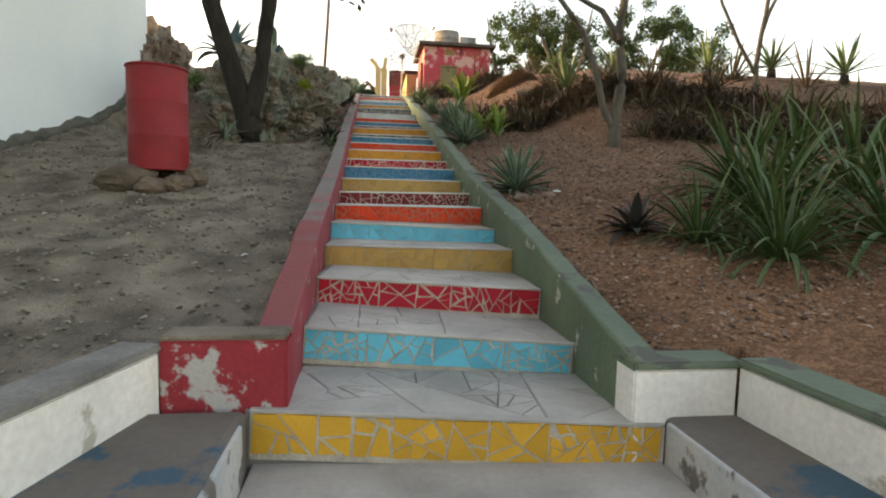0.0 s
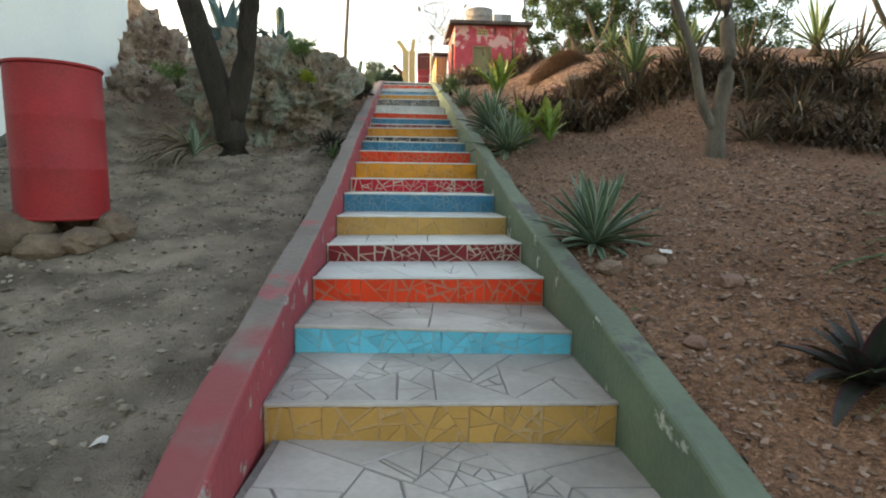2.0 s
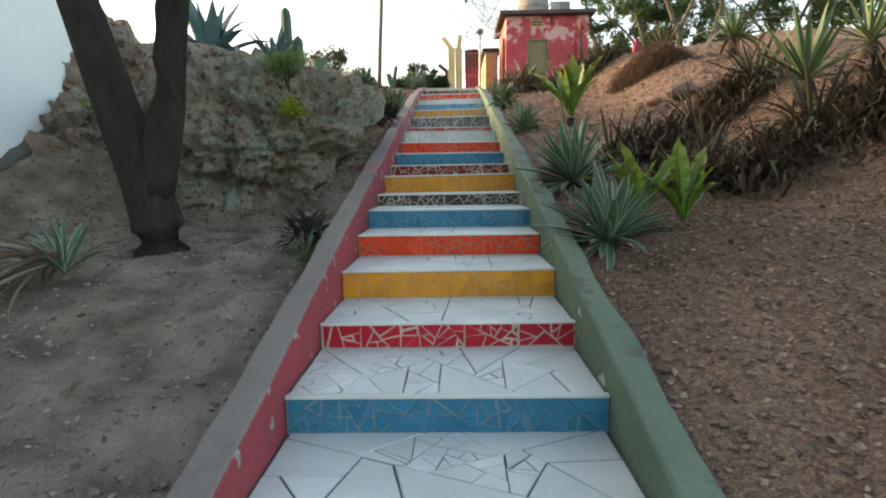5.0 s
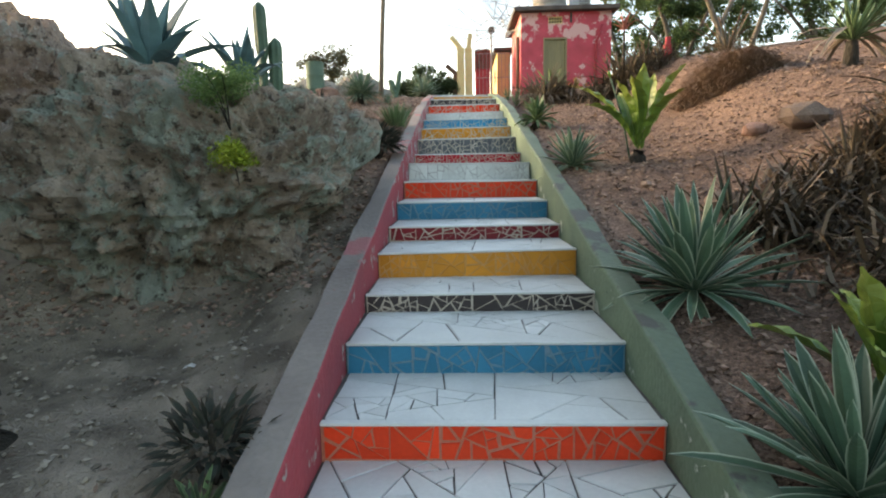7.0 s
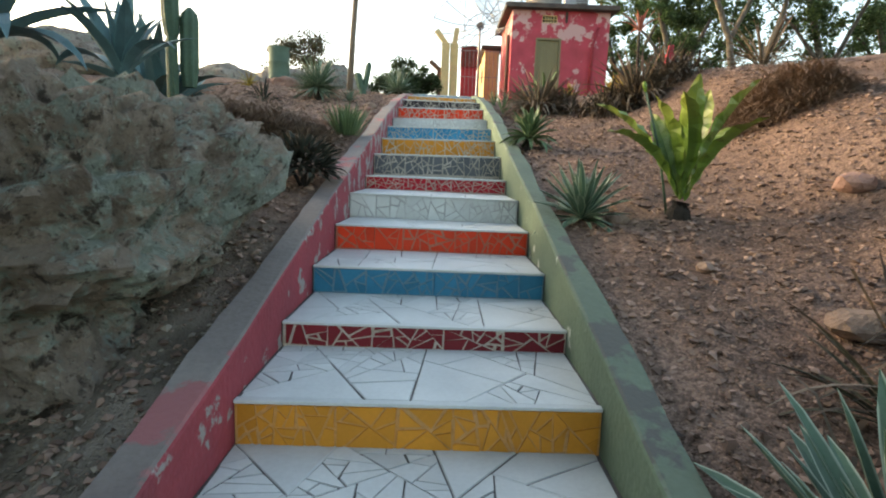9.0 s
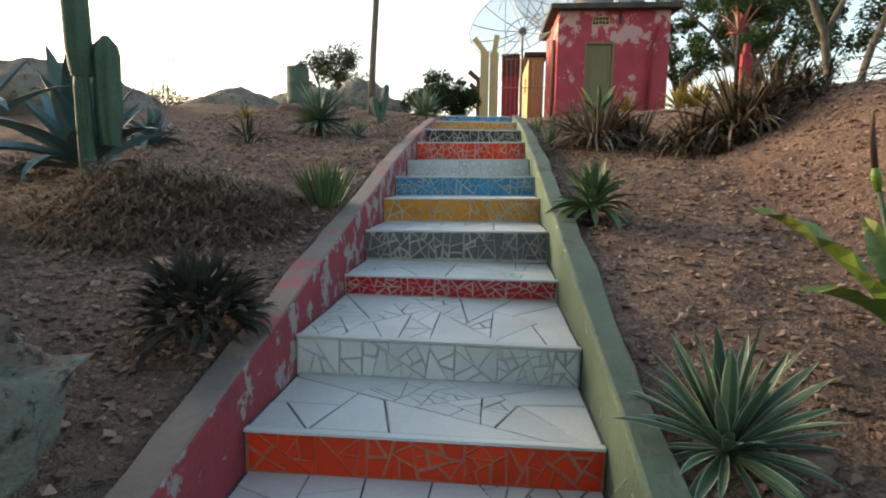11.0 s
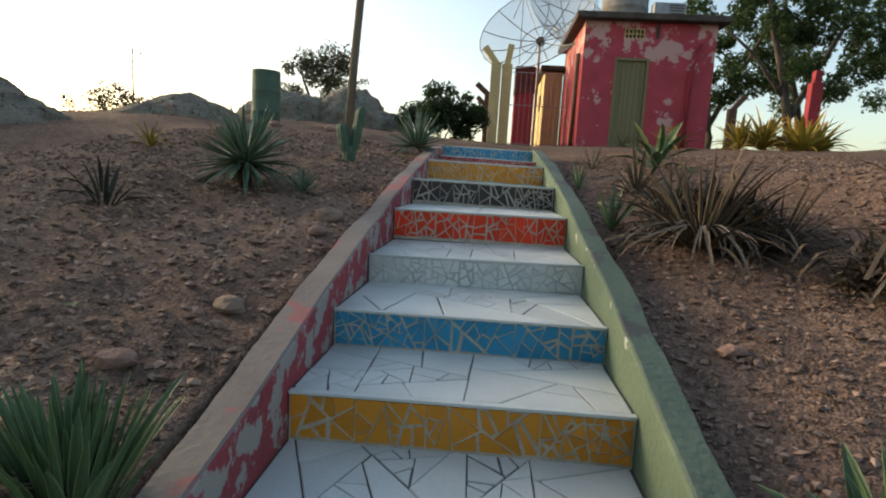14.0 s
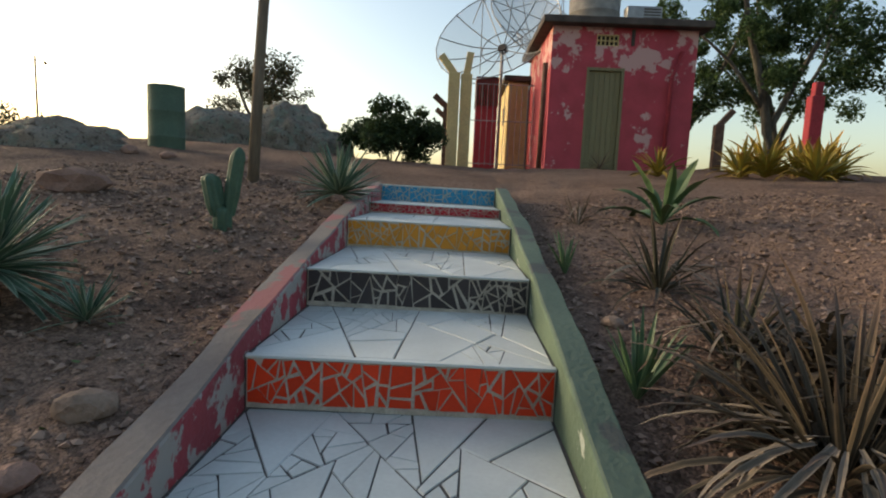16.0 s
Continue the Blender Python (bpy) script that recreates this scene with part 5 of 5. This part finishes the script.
def round_shrub(x, y, r, h, count, seed):
    """A cushion of short pointed leaves that stand outwards on all sides."""
    rg = random.Random(seed)
    ob = empty("round_shrub", pose(x, y, ground_z(x, y)))
    tagged(ob, "round dark green leafy shrub beside the red wall", "shrub", "round shrubs")
    for k in range(4):
        w = k * 1.6 + 0.4
        vs, fs = tube([(0, 0, -0.05), (0.3 * r * math.cos(w), 0.3 * r * math.sin(w), 0.3 * h), (0.6 * r * math.cos(w), 0.6 * r * math.sin(w), 0.75 * h)], [0.014, 0.010, 0.006], 5)
        child("stem", from_lists("stem", vs, fs, BARK), ob)
    for i in range(count):
        w, e = rg.uniform(0, 360), math.degrees(math.asin(rg.uniform(-0.5, 1)))
        q = rg.uniform(0.3, 0.85)
        a, c = math.radians(w + 90), math.cos(math.radians(e))
        m = pose(math.cos(a) * c * r * q, math.sin(a) * c * r * q, h * 0.36 + math.sin(math.radians(e)) * h * 0.5 * q, 0, 0, w) @ pose(0, 0, 0, e + rg.uniform(-5, 35), rg.uniform(-30, 30), rg.uniform(-25, 25))
        f = child("leaf", KINDS["dark"][rg.randrange(4)], ob, m)
        g = r * rg.uniform(0.36, 0.55)
        f.scale = (g * 2.6, g, g)


round_shrub(-0.90, 6.64, 0.19, 0.30, 190, 71)
round_shrub(-0.88, 10.40, 0.25, 0.37, 400, 72)
rosette("red_flower_spike", "red", 2.42, 13.75, 0.34, 12, 35, 85, "dry reddish flower spike above the bromeliad clump", "flower spike", 86, lift=0.85, stem=0.02)
for x, y, s, sd in [(2.83, 7.7, 0.62, 77), (4.1, 8.8, 0.6, 78), (5.4, 7.9, 0.7, 80), (6.3, 7.5, 0.6, 101), (7.2, 7.0, 0.65, 102), (7.9, 6.2, 0.6, 103)]:
    agave(x, y, s, 30, sd, "pale green yucca with stiff pointed leaves on the bank", "agave2", lift=0.15, stem=0.07)
rosette("yellow_bromeliad", "agave2", 3.6, 10.5, 0.5, 44, 5, 75, "pale yellow-green bromeliad with grey hanging roots on the bank", "bromeliad", 87, lift=0.22, stem=0.06, skirt=16)


def foliage(points, count, size, mat, name, seed, parent=None, flat=0.5):
    """Many small leaves in clumps round points (centre, radius)."""
    rng = random.Random(seed)
    verts, faces = [], []
    total = sum(r ** 2 for _, r in points)
    for c, r in points:
        for _ in range(int(count * r * r / total)):
            d = Vector((rng.gauss(0, 1), rng.gauss(0, 1), rng.gauss(0, 0.8))).normalized() * r * rng.random() ** 0.45
            p = Vector(c) + d
            s = size * rng.uniform(0.6, 1.3)
            m = Matrix.Translation(p) @ Euler((rng.uniform(-1, 1), rng.uniform(-1, 1), rng.uniform(0, 6.3))).to_matrix().to_4x4()
            o = len(verts)
            verts += [m @ Vector(q) for q in ((-s, 0, 0), (0, -s * flat, 0.12 * s), (s, 0, 0), (0, s * flat, 0.12 * s))]
            faces += [(o, o + 1, o + 2), (o, o + 2, o + 3)]
    return from_lists(name, verts, faces, mat)


def tree(name, x, y, limbs, clumps, leaves, size, bark, leafmat, label, seed, z=None):
    """Limbs: lists of points and radii relative to the base; clumps of leaves on them."""
    z = ground_z(x, y) - 0.05 if z is None else z
    ob = empty(name, pose(x, y, z))
    tagged(ob, label, "tree")
    for i, (pts, radii) in enumerate(limbs):
        curve, rad = [], []
        for a, b, ra, rb in zip(pts, pts[1:], radii, radii[1:]):
            for k in range(4):
                f = k / 4
                p = Vector(a).lerp(Vector(b), f)
                p += Vector((noise.noise((p.z * 2 + seed, i, 0)), noise.noise((p.z * 2, i, seed)), 0)) * 0.03
                curve.append(p)
                rad.append(ra + (rb - ra) * f)
        curve.append(Vector(pts[-1]))
        rad.append(radii[-1])
        vs, fs = tube(curve, rad, 9)
        child("trunk" if i == 0 else "limb", from_lists("limb", vs, fs, bark, True), ob)
    child("crown", foliage(clumps, leaves, size, leafmat, "crown", seed), ob)
    return ob


def round_clumps(seed, n, cx, cy, cz, rx, ry, rz, r):
    rg = random.Random(seed)
    out = []
    for _ in range(n):
        d = Vector((rg.gauss(0, 1), rg.gauss(0, 1), rg.gauss(0, 1))).normalized() * rg.random() ** 0.4
        out.append(((cx + d.x * rx, cy + d.y * ry, cz + d.z * rz), r * rg.uniform(0.6, 1.3)))
    return out


# the 70 high clumps are unseen, added overhead to shade the lower stairs
tree("tree", -1.93, 6.85, [([(0, 0, -0.1), (-0.10, 0, 0.5), (-0.55, 0.1, 1.9), (-1.0, 0.2, 3.6), (-1.3, 0.2, 5.0)], [0.19, 0.15, 0.12, 0.09, 0.05]), ([(-0.06, 0, 0.42), (0.10, 0, 1.0), (0.26, 0, 2.2), (0.5, 0.1, 4.2), (0.9, 0.2, 5.4)], [0.14, 0.11, 0.10, 0.07, 0.04]), ([(-0.35, 0.05, 1.2), (-0.5, 0.1, 2.0), (-0.5, 0.1, 3.4)], [0.1, 0.08, 0.06])],
     round_clumps(5, 70, 0.7, -1.6, 5.4, 3.6, 3.6, 0.8, 0.65) + [((1.45, -1.85, 1.55), 0.2), ((1.3, -1.8, 1.7), 0.25), ((1.0, -1.6, 2.0), 0.4)], 32000, 0.045, BARK, CROWN, "dark forked tree growing from the dirt beside the boulder", 5)
tree("tree", 2.64, 5.42, [([(0, 0, -0.1), (0.0, 0, 0.3), (0.06, 0, 0.9), (0.05, 0.1, 1.5), (0.2, 0.2, 2.4), (0.3, 0.2, 3.2)], [0.10, 0.07, 0.062, 0.055, 0.04, 0.02]), ([(0.0, 0, 0.22), (-0.14, 0, 0.45), (-0.27, 0, 0.93), (-0.43, 0.05, 1.4), (-0.9, 0.1, 2.0), (-1.3, 0.1, 2.6)], [0.05, 0.042, 0.038, 0.034, 0.025, 0.012]), ([(0.05, 0.1, 1.35), (-0.15, 0.2, 1.7), (-0.7, 0.3, 2.0)], [0.05, 0.035, 0.015])],
     round_clumps(6, 24, -0.2, 0.3, 2.9, 1.4, 1.0, 0.5, 0.30), 8000, 0.028, BARKGREY, CROWNL, "slim forked tree with light green crown on the bank", 6)
tree("tree", 5.2, 6.4, [([(0, 0, -0.2), (0.0, 0, 0.5), (0.1, 0, 1.4), (0.25, 0, 2.4)], [0.045, 0.035, 0.028, 0.012]), ([(0, 0, 0.35), (-0.3, 0, 0.8), (-0.6, 0, 1.3), (-0.8, 0, 2.0)], [0.03, 0.025, 0.02, 0.01]), ([(0.05, 0, 0.95), (0.3, 0.05, 1.5), (0.35, 0.1, 2.2)], [0.03, 0.022, 0.01])],
     round_clumps(62, 12, -0.2, 0, 2.6, 0.9, 0.7, 0.3, 0.25), 1800, 0.03, BARKGREY, CROWNL, "thin pale bare-stemmed sapling on the bank", 62)
for x, y, h, rx, n, sd in [(9.0, 29.0, 6.8, 3.2, 60, 7), (13.5, 27.0, 6.5, 3.4, 60, 8), (11.5, 33.0, 7.5, 3.5, 60, 9), (7.6, 31.5, 7.0, 2.8, 50, 10), (17.5, 29, 6.5, 3.4, 60, 12)]:
    tree("tree", x, y, [([(0, 0, -0.2), (0.1, 0, 1.5), (-0.2, 0, 3.0), (-0.8, 0, 4.8), (-1.2, 0, h)], [0.16, 0.14, 0.12, 0.08, 0.04]), ([(0.05, 0, 1.9), (0.8, 0.2, 3.4), (1.6, 0.3, 5.0), (2.0, 0.3, h)], [0.1, 0.08, 0.06, 0.03]), ([(-0.2, 0, 2.6), (-1.2, 0, 3.8), (-2.2, 0, 4.6)], [0.08, 0.05, 0.03])],
         round_clumps(sd, int(n * 0.75), 0, 0, h * 0.68, rx, rx * 0.8, h * 0.36, 0.44), 9500, 0.085, BARKGREY, CROWNM, "tall dark green tree behind the red hut", sd, 4.8)
tree("tree", 6.85, 20.3, [([(0, 0, -0.2), (0.05, 0, 0.7), (-0.1, 0, 1.5), (-0.6, 0, 2.6), (-0.9, 0.2, 3.8)], [0.10, 0.085, 0.075, 0.06, 0.03]), ([(-0.1, 0, 1.4), (0.3, 0, 2.3), (0.5, 0, 3.6)], [0.06, 0.05, 0.025]), ([(0.7, 0.2, -0.2), (0.85, 0.2, 0.9), (1.25, 0.2, 2.2), (1.5, 0.2, 3.8)], [0.09, 0.075, 0.06, 0.03])],
     round_clumps(33, 26, 0.1, 0.3, 3.3, 2.0, 1.2, 1.1, 0.38), 5000, 0.05, BARKGREY, CROWN, "slender bare-stemmed tree with thin crown on the bank", 33)
tree("tree", -5.7, 29.5, [([(0, 0, -0.2), (0.1, 0, 1.0), (0.3, 0, 2.6)], [0.1, 0.08, 0.04]), ([(0.05, 0, 0.9), (-0.5, 0, 1.8), (-0.8, 0, 2.6)], [0.06, 0.05, 0.03])],
     round_clumps(13, 60, 0, 0, 2.3, 1.55, 1.2, 1.25, 0.32), 9500, 0.05, BARKGREY, CROWNB, "small brownish tree behind the hilltop boulders", 13, 5.0)


def bush(x, y, z, rx, rz, leaves, size, mat, label, seed, n=18, r=0.3):
    ob = empty("bush", pose(x, y, z))
    tagged(ob, label, "bush")
    rg = random.Random(seed)
    for k in range(5):
        w = rg.uniform(0, 6.3)
        vs, fs = tube([(0, 0, -0.1), (math.cos(w) * rx * 0.3, math.sin(w) * rx * 0.3, rz * 0.7), (math.cos(w) * rx * 0.6, math.sin(w) * rx * 0.6, rz * 1.4)], [min(0.03, rx * 0.02), min(0.02, rx * 0.014), min(0.008, rx * 0.008)], 5)
        child("stem", from_lists("stem", vs, fs, BARK), ob)
    child("crown", foliage(round_clumps(seed, n, 0, 0, rz, rx, rx, rz * 0.85, r), leaves, size, mat, "crown", seed), ob)


bush(-1.2, 24.5, 5.1, 0.95, 0.72, 11000, 0.05, CROWN, "dark green spreading bush at the stair head", 14, 46, 0.26)
bush(-8.9, 23.6, ground_z(-8.9, 23.6) - 0.05, 1.1, 0.42, 2600, 0.04, CROWNB, "low scrub on the hilltop", 15)
def on_rock(ob, x, y, z):
    """The spot of a rock's surface nearest to a point."""
    p = Vector((x, y, z))
    return min((ob.matrix_world @ v.co for v in ob.data.vertices), key=lambda q: (q - p).length)


bush(*on_rock(GREAT, -1.33, 8.0, 3.05), 0.10, 0.07, 1500, 0.012, WEED, "bright yellow weed growing on the boulder", 16, 12, 0.07)
bush(*on_rock(GREAT, -1.35, 8.2, 3.25), 0.24, 0.14, 3600, 0.011, CROWNL, "feathery light green weed growing on the boulder", 19, 22, 0.09)
bush(-3.15, 8.5, 2.95, 0.3, 0.14, 1800, 0.016, CROWNL, "small green weed on the rock", 17, 12, 0.1)


def straw_heap(x, y, rx, ry, h, count, seed):
    rg = random.Random(seed)
    verts, faces = [], []
    for _ in range(count):
        w, q = rg.uniform(0, 6.283), math.sqrt(rg.random())
        px, py = x + math.cos(w) * rx * q, y + math.sin(w) * ry * q
        pz = ground_z(px, py) + h * (1 - q * q) * rg.uniform(0.05, 1.0) * (0.65 + 0.7 * abs(noise.noise((px * 4, py * 4, 2))))
        a, l, e = rg.uniform(0, 6.283), rg.uniform(0.10, 0.32), rg.uniform(-0.3, 0.3)
        d = Vector((math.cos(a), math.sin(a), e)) * l
        sd = Vector((-math.sin(a), math.cos(a), 0)) * 0.0026
        p = Vector((px, py, pz))
        mid = p + d * 0.5 + Vector((0, 0, 0.03))
        o = len(verts)
        verts += [p - sd, p + sd, mid - sd, mid + sd, p + d]
        faces += [(o, o + 1, o + 3, o + 2), (o + 2, o + 3, o + 4)]
    tagged(new("straw_heap", from_lists("straw_heap", verts, faces, STRAW)), "heap of dry brown straw and cut leaves on the slope", "straw heap", kind="stuff")


def undergrowth(line, width, h, count, seed):
    """Dead leaves standing and hanging in a matted band along a line, in one mesh."""
    rg = random.Random(seed)
    verts, faces = [], []
    for _ in range(count):
        k = rg.randrange(len(line) - 1)
        f = rg.random()
        px = line[k][0] + (line[k + 1][0] - line[k][0]) * f + rg.gauss(0, width)
        py = line[k][1] + (line[k + 1][1] - line[k][1]) * f + rg.gauss(0, width)
        q = (0.55 + 0.9 * abs(noise.noise((px * 2.2, py * 2.2, seed)))) * h
        p = Vector((px, py, ground_z(px, py) + rg.random() ** 2 * q * 0.5))
        a, l = rg.uniform(0, 6.283), q * rg.uniform(0.4, 1.1)
        out = Vector((math.cos(a), math.sin(a), 0))
        sd = Vector((-math.sin(a), math.cos(a), 0)) * rg.uniform(0.005, 0.011)
        up = rg.uniform(-0.1, 0.85)
        mid = p + out * l * 0.4 + Vector((0, 0, l * up * 0.75))
        end = mid + out * l * 0.45 + Vector((0, 0, l * (up - 0.55) * 0.6))
        o = len(verts)
        verts += [p - sd, p + sd, mid - sd, mid + sd, end]
        faces += [(o, o + 1, o + 3, o + 2), (o + 2, o + 3, o + 4)]
    tagged(new("undergrowth", from_lists("undergrowth", verts, faces, THATCH)), "matted dark dead leaves under the bromeliad clumps", "undergrowth", kind="stuff")


undergrowth([(1.7, 7.3), (2.6, 7.0), (3.4, 6.9), (4.4, 6.4), (5.4, 5.8), (6.4, 5.3)], 0.20, 0.36, 9000, 92)
undergrowth([(3.4, 5.9), (4.3, 4.9), (5.4, 4.3)], 0.22, 0.36, 4500, 93)
undergrowth([(1.42, 14.6), (1.6, 14.4)], 0.13, 0.40, 2200, 94)
undergrowth([(1.95, 13.55), (2.35, 13.4), (2.85, 13.6)], 0.14, 0.42, 4000, 95)
undergrowth([(1.6, 8.0), (2.3, 8.4), (2.9, 8.6)], 0.15, 0.4, 2500, 96)
straw_heap(-1.85, 11.75, 0.9, 0.6, 0.36, 15000, 90)
straw_heap(2.85, 11.3, 0.52, 0.36, 0.34, 8000, 91)


def cactus(x, y, z, columns, label):
    """Ribbed columns: (dx, dy, height, radius, lean)."""
    ob = empty("cactus", pose(x, y, z))
    tagged(ob, label, "cactus")
    for dx, dy, z0, h, r, lean in columns:
        ribs, sides = 7, 28
        vs, fs = [], []
        levels = 12
        for j in range(levels + 1):
            f = j / levels
            taper = (0.75 + 0.25 * min(1, f * 4)) * (1 if f < 0.82 else math.sqrt(max(0.0, 1 - ((f - 0.82) / 0.185) ** 2)))
            for k in range(sides):
                w = 2 * math.pi * k / sides
                q = r * taper * (1 + 0.16 * math.cos(ribs * w))
                vs.append((dx + q * math.cos(w) + lean * f * h, dy + q * math.sin(w), z0 + f * h))
        for j in range(levels):
            for k in range(sides):
                fs.append((j * sides + k, j * sides + (k + 1) % sides, (j + 1) * sides + (k + 1) % sides, (j + 1) * sides + k))
        fs.append(tuple(levels * sides + k for k in range(sides)))
        child("column", from_lists("column", vs, fs, CACTUS, True), ob)


cactus(-1.36, 16.4, ground_z(-1.36, 16.4), [(0.0, 0, -0.05, 0.20, 0.055, 0.0), (-0.03, 0, 0.08, 0.28, 0.058, -0.2), (0.03, 0.02, 0.08, 0.46, 0.045, 0.16)], "two-armed green column cactus on the dirt slope")
cactus(-2.49, 11.98, ground_z(-2.49, 11.98), [(0, 0, -0.1, 1.0, 0.046, 0.0), (0, 0.0, 0.80, 0.68, 0.072, -0.02), (0.13, 0.06, 0.35, 0.72, 0.075, 0.02)], "tall green column cactus with narrow foot on the slope")

# ---- small things ----
stalk = empty("flower_stalk", pose(1.40, 9.92, ground_z(1.40, 9.92)))
tagged(stalk, "thin green flower stalk with a brown tip beside the broad leaves", "plant")
vs, fs = tube([(0, 0, -0.05), (-0.08, 0, 0.35), (-0.20, 0, 0.72)], [0.008, 0.007, 0.006], 6)
child("stem", from_lists("stem", vs, fs, CACTUS, True), stalk)
vs, fs = tube([(-0.195, 0, 0.70), (-0.205, 0, 0.74), (-0.21, 0, 0.76)], [0.007, 0.014, 0.007], 8)
child("bract", from_lists("bract", vs, fs, BROADLEAF, True), stalk)
vs, fs = tube([(-0.21, 0, 0.76), (-0.225, 0, 0.84), (-0.23, 0, 0.90)], [0.008, 0.008, 0.004], 8)
child("spike", from_lists("spike", vs, fs, RUST, True), stalk)
PAPER = material("dirty_paper", (0.66, 0.64, 0.60), (0.5, 0.48, 0.44), 0.9, 20, 60, 0.3)
for x, y, s, w in [(-1.08, 2.33, 0.035, 20), (1.25, 3.45, 0.05, 70), (-1.45, 7.6, 0.03, 10), (-2.6, 3.1, 0.02, 40)]:
    vs = [(-s, -s * 0.6, 0.004), (0, -s * 0.7, 0.018), (s, -s * 0.4, 0.006), (s * 0.9, s * 0.5, 0.012), (0.1 * s, s * 0.6, 0.022), (-s * 0.9, s * 0.55, 0.008)]
    ob = new("paper_scrap", from_lists("paper_scrap", vs, [(0, 1, 4, 5), (1, 2, 3, 4)], PAPER))
    ob.matrix_world = pose(x, y, ground_z(x, y) + 0.004, 0, 0, w)
    tagged(ob, "crumpled whitish paper scrap lying on the dirt", "litter")

# ---- steps last: many small pieces ----
for i in range(len(STEPS)):
    stair_step(i)
